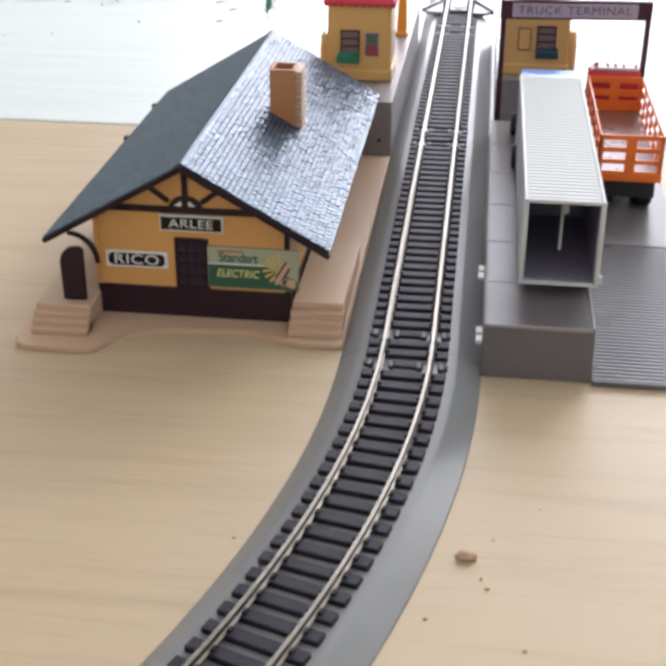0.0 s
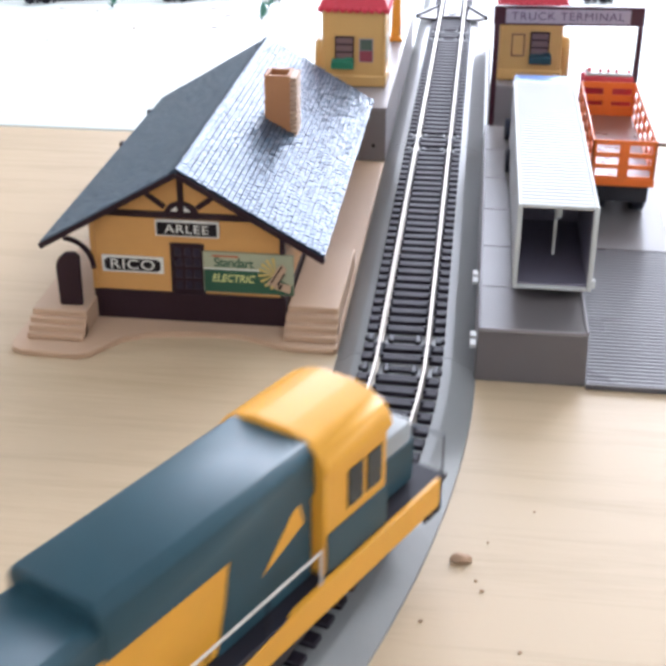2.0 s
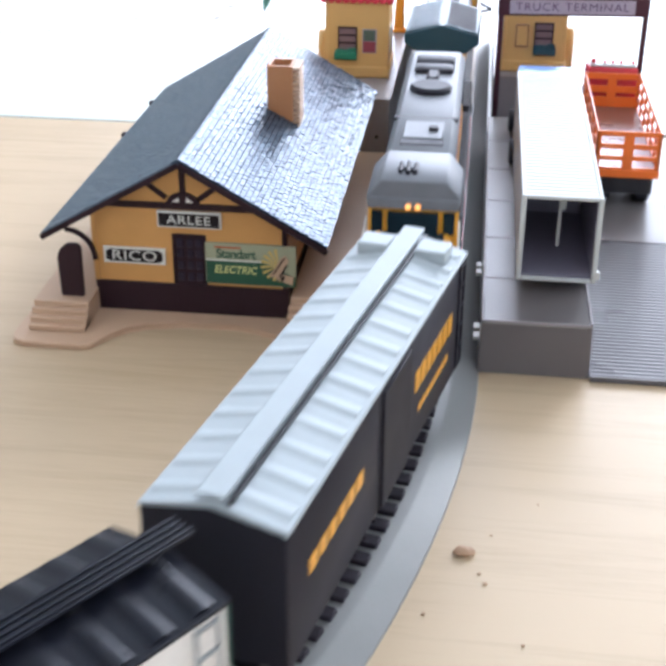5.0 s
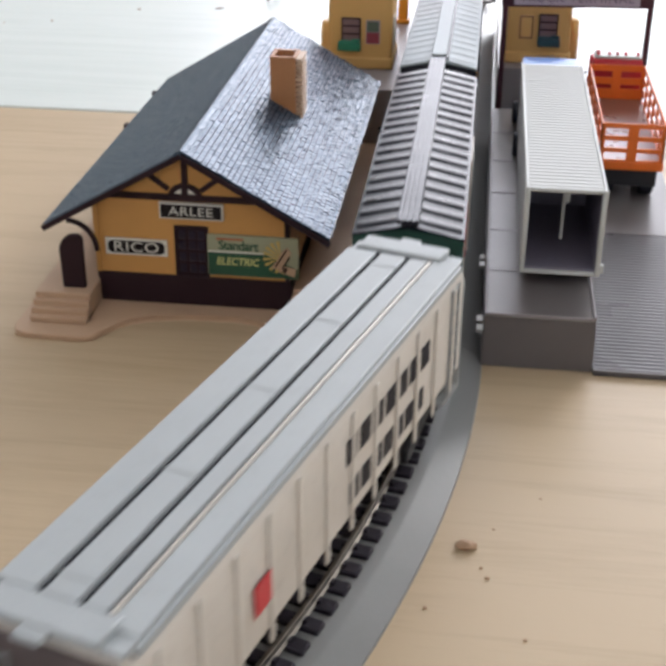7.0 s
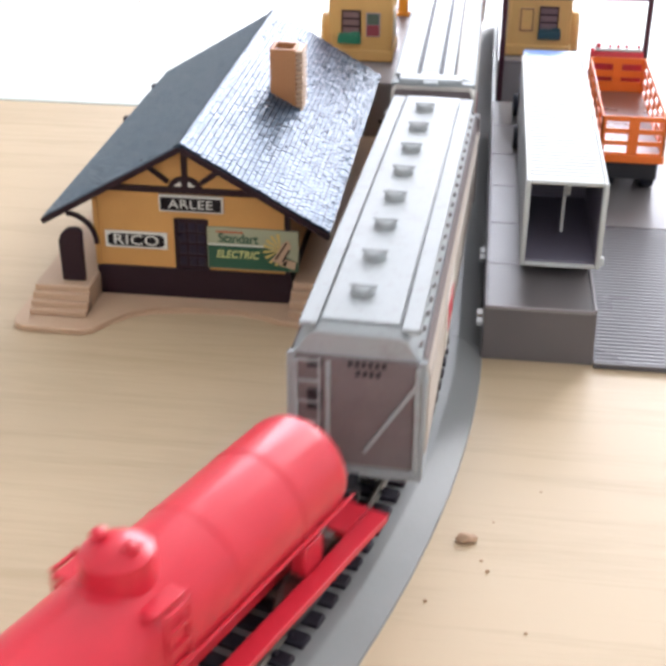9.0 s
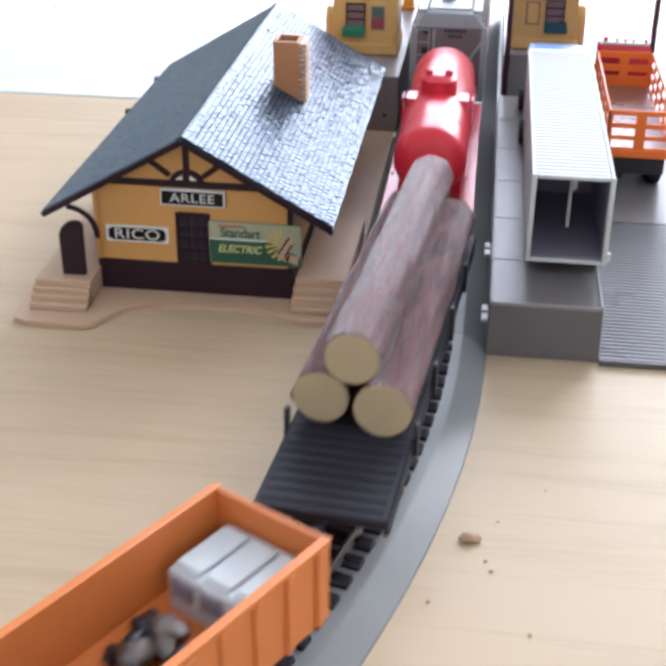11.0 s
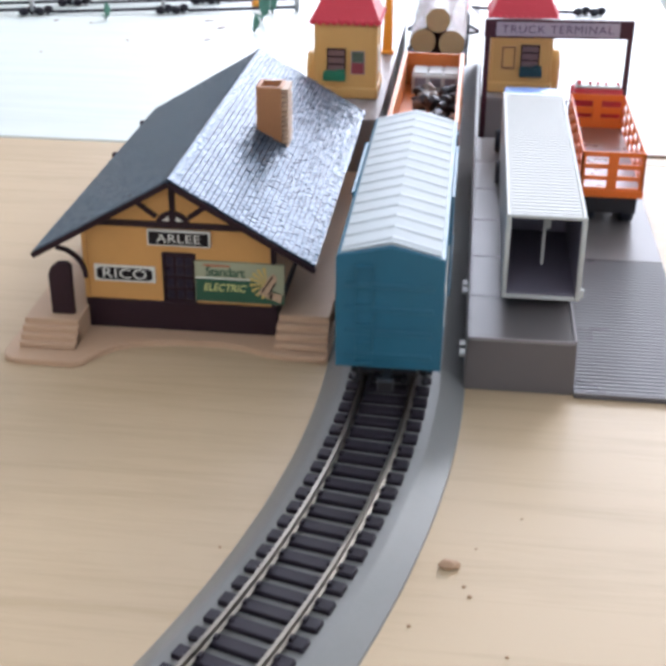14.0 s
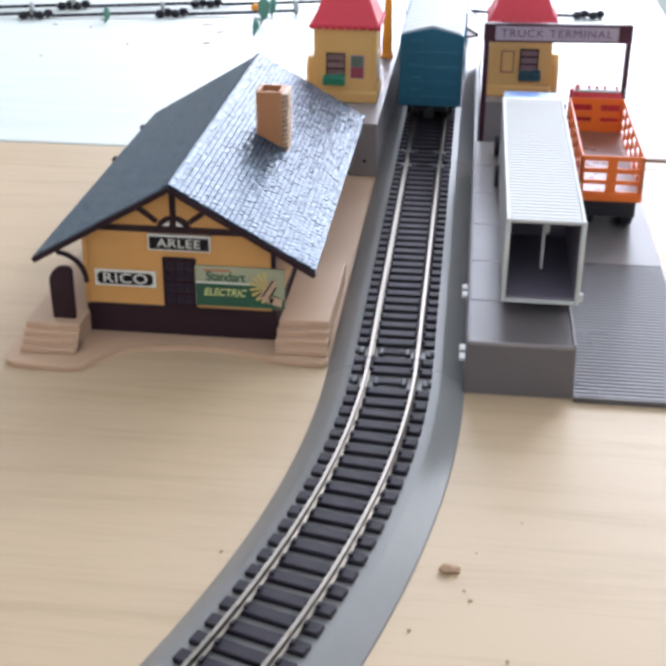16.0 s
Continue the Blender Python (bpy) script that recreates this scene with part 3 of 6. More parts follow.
# chimney
ch = st_part("chimney", Geo().box(-64.8, -54.4, 105.6, 107, 44, 71.5, 0.15).box(-64.8, -54.4, 116.4, 117.8, 44, 71.5, 0.15).box(-64.8, -63.4, 107, 116.4, 44, 71.5, 0.15).box(-55.8, -54.4, 107, 116.4, 44, 71.5, 0.15).box(-63.4, -55.8, 107, 116.4, 44, 60), CHIMNEY, label="orange-brown brick chimney with open top")
# courses in paler tan, painting the sunlit tops along the right face
for i in range(13):
    z = 46.2 + i * 1.98
    st_part("brick_course", Geo().box(-54.6, -51.8, 105.5, 118.4, z, z + 0.95, 0.15), TAN, ch)
# platforms and steps
for nm, x0, x1, ys, ye, ztop in (("west", -133.5, -113.6, 8.0, 150, 10.8), ("east", -43, -24.4, 21.0, 76, 11.2)):
    pf = st_part("platform", Geo().box(x0, x1, ys, ye, 2.2, ztop, 0.4), TAN, label="tan plastic platform")
    for k in range(3):
        z = ztop - (k + 1) * (ztop - 2.2) / 4
        o = (k + 1) * 2.3
        if nm == "east":
            o = (k + 1) * 3.4
        st = st_part("step", Geo().box(x0 - 0.3, x1 + 0.2, ys - o, ys + 0.5, 2.2, z, 0.35), TAN, pf)
        st.parent = pf
arch = [(-124.6, 10.8), (-116.2, 10.8), (-116.0, 30.0), (-117.5, 31.4), (-121, 31.2), (-123.6, 29.0), (-124.9, 26)]
st_part("arched_screen", Geo().prism(arch, "y", 12.4, 14.4, 0.5), BROWN, label="dark brown round-topped screen")
# boards with lettering
sb = st_part("name_board", Geo().box(-90, -67.2, 20.6, 22.1, 36.0, 42.0, 0.15), PAPER_W, label="black station name board with white rim")
st_part("board_field", Geo().box(-89.4, -67.8, 20.4, 20.7, 36.6, 41.4), PAPER_K, sb).parent = sb
lettering("name_letters", "ARLEE", 4.6, PAPER_W, ST, Matrix.Translation(((-78.6 - OX) * MM, (20.35 - OY) * MM, 38.95 * MM)) @ FRONT, "white serif-like capital letters", squeeze=1.18, spacing=1.08, bold=0.0)
rb = st_part("name_board", Geo().box(-110.6, -88.0, 21.3, 22.1, 20.9, 27.2, 0.1), PAPER_W, label="white paper sign with black notched field")
fld = [(-109.6, 22.6), (-108.2, 21.7), (-90.4, 21.7), (-89, 22.6), (-89, 25.4), (-90.4, 26.4), (-108.2, 26.4), (-109.6, 25.4)]
st_part("board_field", Geo().prism(fld, "y", 21.1, 21.4), PAPER_K, rb).parent = rb
lettering("name_letters", "RICO", 5.4, PAPER_W, ST, Matrix.Translation(((-99.3 - OX) * MM, (21.05 - OY) * MM, 24.0 * MM)) @ FRONT, "white serif-like capital letters", squeeze=1.25, spacing=1.08, bold=0.0)
bb = st_part("billboard", Geo().box(-73.3, -40.8, 20.8, 22.0, 15.2, 30.8, 0.1), PAPER_PALE, label="pale green advertising board with dark green band")
st_part("green_band", Geo().prism([(-73.0, 15.5), (-41.0, 15.5), (-41.0, 19), (-52.5, 24.2), (-73.0, 24.2)], "y", 20.55, 20.85), PAPER_GREEN, bb).parent = bb
st_part("white_rule", Geo().box(-73.0, -53, 20.5, 20.8, 24.3, 24.75), PAPER_W, bb).parent = bb
lettering("standart_letters", "Standart", 5.0, PAPER_GREEN, ST, Matrix.Translation(((-62.2 - OX) * MM, (20.7 - OY) * MM, 26.9 * MM)) @ FRONT, "dark green lettering", squeeze=0.92, spacing=0.92)
st_part("letter_flag", Geo().box(-70.0, -60.4, 20.5, 20.8, 29.2, 29.7), LETTER_RED, bb).parent = bb
lettering("electric_letters", "ELECTRIC", 4.0, PAPER_LEMON, ST, Matrix.Translation(((-62.6 - OX) * MM, (20.5 - OY) * MM, 20.9 * MM)) @ FRONT, "white slanted capital letters", squeeze=0.88, shear=0.25)
rays = Geo()
for k in range(9):
    a = radians(100 + k * 22)
    rays.prism([(-47, 23.5), (-47 + 6.4 * math.cos(a - 0.09), 23.5 + 6.2 * math.sin(a - 0.09)), (-47 + 6.4 * math.cos(a + 0.09), 23.5 + 6.2 * math.sin(a + 0.09))], "y", 20.5, 20.8)
st_part("yellow_rays", rays, PAPER_YELLOW, bb).parent = bb
st_part("lamp_shape", Geo().prism([(-50.5, 19.5), (-46.6, 18.4), (-43.2, 25.5), (-44.6, 27.5), (-46.4, 26.2), (-48.4, 22.4)], "y", 20.3, 20.6).prism([(-48, 18.2), (-42, 16.2), (-41.6, 19.4), (-46, 20.4)], "y", 20.3, 20.6), TAN, bb).parent = bb
st_part("lamp_lines", Geo().prism([(-49.2, 20.2), (-48.6, 20.0), (-44.6, 26.6), (-45.2, 26.8)], "y", 20.15, 20.35).prism([(-46.8, 19.4), (-46.2, 19.2), (-43.6, 24), (-44.2, 24.2)], "y", 20.15, 20.35).prism([(-46.6, 18.2), (-45.4, 17.6), (-44.6, 19.6), (-45.4, 19.8)], "y", 20.15, 20.35), PAPER_K, bb).parent = bb

# ---- the truck terminal ----
TT = thing("truck_terminal", "grey plastic loading dock with ribbed yard plate and sign frame", "loading dock", 43, 100, 0)
TX, TY = 43, 100


def tt(name, g, material, label=""):
    bmesh.ops.translate(g.bm, vec=(-TX, -TY, 0), verts=g.bm.verts[:])
    return part(name, g, material, TT, label)


tt("dock_block", Geo().prism([(24.4, 0), (61.6, 0), (61.2, 19.2), (25.0, 19.2)], "y", -5.2, 217, 0.3), GREY)
ys = [-5.0, 28.7, 65.4, 104.0, 142.0, 180.0, 217]
for a, b in zip(ys, ys[1:]):
    tt("dock_slab", Geo().box(25.6, 60.2, a + 0.2, b - 0.2, 19.0, 19.9, 0.12), GREY)
# seams and rims are paler than the dock to paint glints on its edges
for b in ys[1:-1]:
    tt("slab_seam", Geo().box(25.6, 60.2, b - 0.3, b + 0.3, 19.0, 20.1, 0.12), PLATFORM)
tt("dock_rim", Geo().box(60.3, 61.3, -5.1, 217, 18.9, 20.5, 0.25), PLATFORM)
tt("dock_rim", Geo().box(25.5, 60.3, -5.7, -4.9, 18.9, 20.3, 0.25), PLATFORM)
tt("dock_rim", Geo().box(24.9, 25.5, -5.1, 217, 18.9, 20.2, 0.2), PLATFORM)
# clips coloured white to stand for the light glinting on them
for y in (3, 55):
    tt("dock_clip", Geo().box(22.6, 24.9, y, y + 4.6, 8, 9.2, 0.2).box(22.6, 24.9, y + 6.6, y + 11, 8, 9.2, 0.2), FRAME_WHITE)
tt("yard_plate", Geo().box(61.7, 105.6, -7.2, 256, 0, 1.3, 0.3), GREY_RIB)
tt("yard_apron", Geo().box(62.2, 105.2, 111.5, 255.5, 1.2, 1.75, 0.1), GREY)
tt("yard_strip", Geo().box(25.4, 61.6, 217.2, 256, 0, 1.3, 0.3), GREY)
rg = Geo()
y = -5.4
while y < 110:
    rg.prism([(y, 1.2), (y + 0.6, 1.62), (y + 1.5, 1.62), (y + 2.1, 1.2)], "x", 62.2, 105.0)
    y += 2.55
tagged(tt("yard_ribs", rg, GREY_RIB), kind="stuff")
tt("yard_lip", Geo().box(61.8, 105.6, -7.3, -6.2, 1.2, 2.1, 0.2), GREY)
SWING = Matrix.Translation((28.3, 248, 0)) @ Matrix.Rotation(radians(4.5), 4, "Z") @ Matrix.Translation((-28.3, -248, 0))
for px in (27.0, 98.0):
    tt("sign_post", Geo().box(px, px + 2.6, 246.5, 249.5, 1.3, 62.4, 0.3, m=SWING), SIGN_BROWN)
tt("sign_beam", Geo().box(26.6, 100.6, 246.0, 250.0, 62.4, 71.6, 0.3, m=SWING), SIGN_BROWN, "dark maroon sign beam")
tt("sign_plate", Geo().box(32.2, 93.4, 245.4, 246.2, 63.5, 70.3, 0.15, m=SWING), SIGN_PLATE, "pale lilac-grey name plate")
at_sign = SWING @ Vector((62.6, 245.3, 66.9))
lettering("sign_letters", "TRUCK TERMINAL", 5.6, SIGN_INK, TT, Matrix.Translation(((at_sign.x - TX) * MM, (at_sign.y - TY) * MM, at_sign.z * MM)) @ Matrix.Rotation(radians(4.5), 4, "Z") @ FRONT, "dull purple capital letters", squeeze=1.1, spacing=1.12, bold=0.0)

# ---- trailer on the dock ----
TR = thing("semi_trailer", "white ribbed box trailer with open rear on the dock", "trailer", 49.3, 95, 19.9)


def tr(name, g, material, label=""):
    bmesh.ops.translate(g.bm, vec=(-49.3, -95, -19.9), verts=g.bm.verts[:])
    return part(name, g, material, TR, label)


x0, x1, za, zb, ya, yb = 36.0, 62.7, 25.2, 55.4, 18.0, 171.0
tr("roof", Geo().box(x0 + 0.4, x1 - 0.4, ya + 1.4, yb, zb - 1.3, zb - 0.4, 0.2), TRAILER_W)
ribs = Geo()
n = 46
for i in range(n):
    yy = ya + 3 + i * (yb - ya - 4) / n
    ribs.prism([(yy, zb - 0.5), (yy + 0.5, zb - 0.1), (yy + 1.7, zb - 0.1), (yy + 2.2, zb - 0.5)], "x", x0 + 1.2, x1 - 1.2)
tagged(tr("roof_ribs", ribs, TRAILER_W), kind="stuff")
tr("roof_rail", Geo().box(x0, x0 + 1.1, ya, yb, zb - 1.2, zb + 0.2, 0.2), TRAILER_W)
tr("roof_rail", Geo().box(x1 - 1.1, x1, ya, yb, zb - 1.2, zb + 0.2, 0.2), TRAILER_W)
# left panel carries the side's shade in its colour
tr("side_panel", Geo().box(x0 + 0.1, x0 + 1.1, ya + 1, yb, za, zb - 1.1), TRAILER_SHADED)
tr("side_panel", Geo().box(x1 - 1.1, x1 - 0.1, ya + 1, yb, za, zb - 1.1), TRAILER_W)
tr("front_panel", Geo().box(x0 + 0.3, x1 - 0.3, yb - 1, yb, za, zb - 0.5, 0.2), TRAILER_W)
# floor and lining are coloured dark to stand for shade inside the box
tr("floor", Geo().box(x0 + 1, x1 - 1, ya + 1.2, yb - 1, za, za + 1.3), SHADED_INSIDE)
tr("lining", Geo().box(x0 + 1.12, x0 + 1.5, ya + 2, yb - 1.2, za + 1.3, zb - 1.5).box(x1 - 1.5, x1 - 1.12, ya + 2, yb - 1.2, za + 1.3, zb - 1.5).box(x0 + 1.5, x1 - 1.5, ya + 60, ya + 61, za + 1.3, zb - 1.5).box(x0 + 1.5, x1 - 1.5, ya + 2, yb - 1.2, zb - 1.7, zb - 1.35), SHADED_INSIDE, "bare interior with shade painted in")
tr("rear_frame", Geo().box(x0 - 0.2, x0 + 1.5, ya - 0.6, ya + 1.2, za - 0.6, zb + 0.3, 0.35).box(x1 - 1.5, x1 + 0.2, ya - 0.6, ya + 1.2, za - 0.6, zb + 0.3, 0.35).box(x0 + 1.5, x1 - 1.5, ya - 0.6, ya + 1.2, zb - 1.1, zb + 0.3, 0.35).box(x0 + 1.5, x1 - 1.5, ya - 0.6, ya + 1.2, za - 0.6, za + 0.7, 0.35), TRAILER_W, "white rear door frame")
tr("inner_rod", Geo().box(49.3, 50.3, ya + 14, ya + 15, za + 6.5, zb - 2, 0.2).box(49.5, 51.8, ya + 14, ya + 15, zb - 10, zb - 2, 0.2), TRAILER_W)
tr("hinge", Geo().box(x1 - 0.3, x1 + 1.2, ya - 1, ya + 1, za + 1, za + 4, 0.2), TRAILER_W)
for yy in (30, 42, 150, 196):
    for xx in ((37.4, 42.4), (56.4, 61.4)) if yy < 100 else ((34.2, 39.2), (59.4, 64.4)):
        wr = 2.6 if yy < 100 else 5.2
        tr("wheel", Geo().cyl((xx[0], yy, 19.9 + wr), (xx[1], yy, 19.9 + wr), wr, 20, bev=0.6), RUBBER)
tr("chassis", Geo().box(44, 55, 24, 205, 21.6, 25.1, 0.3), BLACK)
tr("tractor_cab", Geo().prism([(176, 24), (203, 24), (203, 38), (197, 40), (194, 52), (177, 52.6), (176, 51)], "x", 37.0, 61.8, 0.8), BLUE, "blue tractor cab")
tr("windscreen", Geo().prism([(195.6, 42), (197.3, 40.8), (194.9, 50.4), (194.4, 50.4)], "x", 39, 60), GLASS_DARK)

# ---- stake truck on the yard ----
SK = thing("stake_truck", "bright orange stake-bed toy truck with red cab", "truck", 85.4, 198, 1.75)


def sk(name, g, material, label=""):
    bmesh.ops.translate(g.bm, vec=(-86, -195, -1.75), verts=g.bm.verts[:])
    return part(name, g, material, SK, label)


bx0, bx1, by0, by1, bz0, bz1 = 72.0, 99.8, 146.5, 240.5, 17.2, 36.6
sk("bed_floor", Geo().box(bx0 + 1, bx1 - 1, by0 + 1, by1 - 1, bz0, bz0 + 2.4, 0.2), BED_BROWN)
sk("bed_sill", Geo().box(bx0 - 0.2, bx1 + 0.2, by0 - 0.4, by0 + 1.4, bz0 - 1.4, bz0 + 2.2, 0.3), ORANGE)
def stakes(name, axis, c, lo, hi, n, rails):
    panel = sk(name, Geo().box(*((c + 0.1, c + 1.0, lo, hi) if axis == "x" else (lo, hi, c + 0.1, c + 1.0)), rails[0][0], rails[0][0] + rails[0][1], 0.2), ORANGE)
    for k in range(n + 1):
        wide = 4.4 if axis == "y" and 0 < k < n else 2.0
        p = lo + (hi - lo - wide) * k / n
        sk("stake", Geo().box(*((c, c + 1.1, p, p + wide) if axis == "x" else (p, p + wide, c, c + 1.1)), bz0, bz1 - 0.2, 0.2), ORANGE).parent = panel
    for z, hgt in rails[1:]:
        sk("slat", Geo().box(*((c + 0.1, c + 1.0, lo, hi) if axis == "x" else (lo, hi, c + 0.1, c + 1.0)), z, z + hgt, 0.2), ORANGE).parent = panel
    return panel


RAILS = ((bz0 - 0.5, 3.6), (bz0 + 6.4, 2.0), (bz0 + 11.6, 2.2), (bz1 - 2.2, 2.2))
stakes("stake_side", "x", bx0, by0, by1, 6, RAILS)
stakes("stake_side", "x", bx1 - 1.1, by0, by1, 6, RAILS)
stakes("tail_gate", "y", by0, bx0, bx1, 2, RAILS)
stakes("head_board", "y", by1 - 1.1, bx0, bx1, 2, ((bz0, 7.5), (bz0 + 9.6, 3.4), (bz1 - 3.2, 3.2)))
sk("chassis", Geo().box(80, 92, 150, 268, 8.5, 15.6, 0.4), BLACK)
sk("mud_guard", Geo().box(74, 98, 148, 150, 8, 15.4, 0.3), BLACK)
for yy in (157, 170, 258):
    for xa, xb in ((74.2, 80.6), (91.4, 97.8)):
        sk("wheel", Geo().cyl((xa, yy, 1.75 + 6.6), (xb, yy, 1.75 + 6.6), 6.6, 22, bev=0.8), RUBBER)
sk("cab", Geo().prism([(243, 10), (272, 10), (272, 22), (262, 24), (258, 37.6), (245, 38.4), (243, 37)], "x", 74.0, 98.4, 0.9), RED, "red cab")
sk("cab_roof", Geo().box(75.0, 97.4, 244.5, 257.0, 38.0, 39.6, 0.6), TRAILER_W, "white cab roof")
sk("cab_glass", Geo().prism([(259.2, 35.8), (262.9, 24.6), (263.4, 24.8), (259.9, 35.9)], "x", 76, 96.5), GLASS_DARK)
sk("roof_lamp", Geo().cyl((76.5, 247, 39.4), (76.5, 247, 41.8), 1.0, 8), RED)
for xx in (82, 86, 90, 96):
    sk("roof_lamp", Geo().cyl((xx, 247, 39.4), (xx, 247, 41.2), 0.7, 8), RED)
sk("exhaust", Geo().cyl((73.0, 244, 12), (73.0, 244, 40), 0.9, 8), RED)

# ---- the two kiosks on their grey platforms ----
def platform_block(x0, x1, y0, y1, z):
    t = thing("platform_block", "light grey plastic platform block beside the track", "platform", (x0 + x1) / 2, (y0 + y1) / 2, 0, group="platform blocks")
    hx, hy = (x1 - x0) / 2, (y1 - y0) / 2
    part("block", Geo().box(-hx, hx, -hy, hy, 0, z - 1, 0.4), PLATFORM, t)
    part("top_slab", Geo().box(-hx - 0.3, hx + 0.3, -hy - 0.3, hy + 0.3, z - 1, z, 0.25), PLATFORM, t)
    for k in range(3):
        part("peg_hole", Geo().cyl((hx - 6 - k * 9, -hy - 0.15, 8), (hx - 6 - k * 9, -hy + 0.4, 8), 1.0, 10), BLACK, t)
    return t


platform_block(-66, -23.4, 214, 440, 27.4)
platform_block(26.8, 72, 263, 450, 27.4)


def kiosk(x, y, z, mirror):
    t = thing("toy_kiosk", "yellow plastic toy kiosk with scalloped red roof", "toy house", x, y, z, group="toy kiosks")
    hx, hy, h = 16.2, 15.0, 38.6
    w = Geo().box(-hx, -hx + 1.6, -hy, hy, 0, h, 0.3).box(hx - 1.6, hx, -hy, hy, 0, h, 0.3).box(-hx + 1.6, hx - 1.6, hy - 1.6, hy, 0, h, 0.2).box(-hx + 1.6, hx - 1.6, -hy, -hy + 1.6, 0, h, 0.2)
    part("wall", w, TOY_YELLOW, t)
    part("base", Geo().box(-hx - 0.8, hx + 0.8, -hy - 0.8, hy + 0.8, 0, 6.0, 0.8), TOY_YELLOW, t)
    s = mirror
    part("poster", Geo().box(s * 6.5 - 3.6, s * 6.5 + 3.6, -hy - 0.5, -hy, 13, 25.0, 0.1), SIGN_PLATE if s > 0 else TOY_YELLOW, t, "small printed poster")
    if s > 0:
        part("poster_patch", Geo().box(s * 6.5 - 3.2, s * 6.5 + 3.2, -hy - 0.7, -hy - 0.4, 13.4, 18.9), POSTER_RED, t)
        part("poster_patch", Geo().box(s * 6.5 - 3.0, s * 6.5 + 3.0, -hy - 0.75, -hy - 0.45, 19.2, 24.6), POSTER_GREEN, t)
    else:
        part("poster_frame", Geo().box(s * 6.5 - 3.4, s * 6.5 + 3.4, -hy - 0.8, -hy - 0.4, 13.2, 13.8).box(s * 6.5 - 3.4, s * 6.5 + 3.4, -hy - 0.8, -hy - 0.4, 24.2, 24.8).box(s * 6.5 - 3.4, s * 6.5 - 2.8, -hy - 0.8, -hy - 0.4, 13.8, 24.2).box(s * 6.5 + 2.8, s * 6.5 + 3.4, -hy - 0.8, -hy - 0.4, 13.8, 24.2), BED_BROWN, t)
    part("window", Geo().box(-s * 4.6 - 4.8, -s * 4.6 + 4.8, -hy - 0.4, -hy, 13, 26.0, 0.1), DUSK, t, "small window with dark bars")
    for zz in (17.5, 21.4, 25.2):
        part("window_bar", Geo().box(-s * 4.6 - 4.2, -s * 4.6 + 4.2, -hy - 0.8, -hy - 0.3, zz, zz + 0.8), BROWN, t)
    for xx in (-4.9, 4.2):
        part("window_bar", Geo().box(-s * 4.6 + xx, -s * 4.6 + xx + 0.7, -hy - 0.85, -hy - 0.3, 13, 26), BROWN, t)
    part("flower_box", Geo().box(-s * 5.4 - 5.8, -s * 5.4 + 5.8, -hy - 3.4, -hy - 0.2, 9.6, 13.6, 0.4), TOY_GREEN if s > 0 else LOCO_GREEN, t, "dark green flower box")
    pl = Geo()
    rnd = random.Random(4)
    for k in range(9):
        pl.ball((-s * 5.4 - 4.6 + k * 1.15, -hy - 1.8, 13.8 + rnd.uniform(-0.2, 0.9)), 1.0, 1.2, 1.1, 7, 5)
    part("flowers", pl, TOY_GREEN if s > 0 else LOCO_GREEN, t)
    ox = -hx if s > 0 else hx
    part("side_buttress", Geo().prism([(-8, 0), (8, 0), (8, 16), (5, 21), (-5, 21), (-8, 16)], "x", *sorted((ox, ox - s * 4.8)), 0.8), TOY_YELLOW, t)
    part("side_poster", Geo().box(*sorted((-ox, -ox + s * 0.4)), -9, 3, 12, 25), PAPER_W, t)
    rf = Geo()
    b, tp = [(-17.6, -16.8), (17.6, -16.8), (17.6, 16.8), (-17.6, 16.8)], [(-7, -5.6), (7, -5.6), (7, 5.6), (-7, 5.6)]
    steps = 7
    for k in range(steps):
        u, v = k / steps, (k + 1) / steps
        za_, zb_ = h + 1.2 + 24 * u, h + 1.2 + 24 * v
        lo = [(b[i][0] + (tp[i][0] - b[i][0]) * u, b[i][1] + (tp[i][1] - b[i][1]) * u, za_) for i in range(4)]
        hi = [(b[i][0] + (tp[i][0] - b[i][0]) * v * 0.97, b[i][1] + (tp[i][1] - b[i][1]) * v * 0.97, zb_) for i in range(4)]
        rf = Geo()
        rf.quads(lo + hi, [(0, 1, 5, 4), (1, 2, 6, 5), (2, 3, 7, 6), (3, 0, 4, 7), (3, 2, 1, 0), (4, 5, 6, 7)])
        part("roof_course", rf, TOY_RED, t, "red lapped course of the hipped roof")
    for k in range(10):
        for yy in (-16.8, 16.8):
            part("scallop", Geo().ball((-16.6 + k * 3.7, yy, h + 1.0), 1.9, 0.8, 1.6, 8, 6), TOY_RED, t)
        for xx in (-17.6, 17.6):
            part("scallop", Geo().ball((xx, -15.9 + k * 3.5, h + 1.0), 0.8, 1.8, 1.6, 8, 6), TOY_RED, t)
    return t


kiosk(-43.6, 265, 27.4, 1)
kiosk(46.6, 288, 27.4, -1)
post = thing("orange_post", "tapered orange plastic post on the platform", "post", -29.0, 352, 27.4)
part("shaft", Geo().prism([(-3, 0), (3, 0), (2.2, 46), (-1.2, 46)], "y", -3.5, 3.5, 0.6), TOY_ORANGE, post)
part("foot", Geo().box(-4, 4, -5, 5, 0, 2, 0.5), TOY_ORANGE, post)

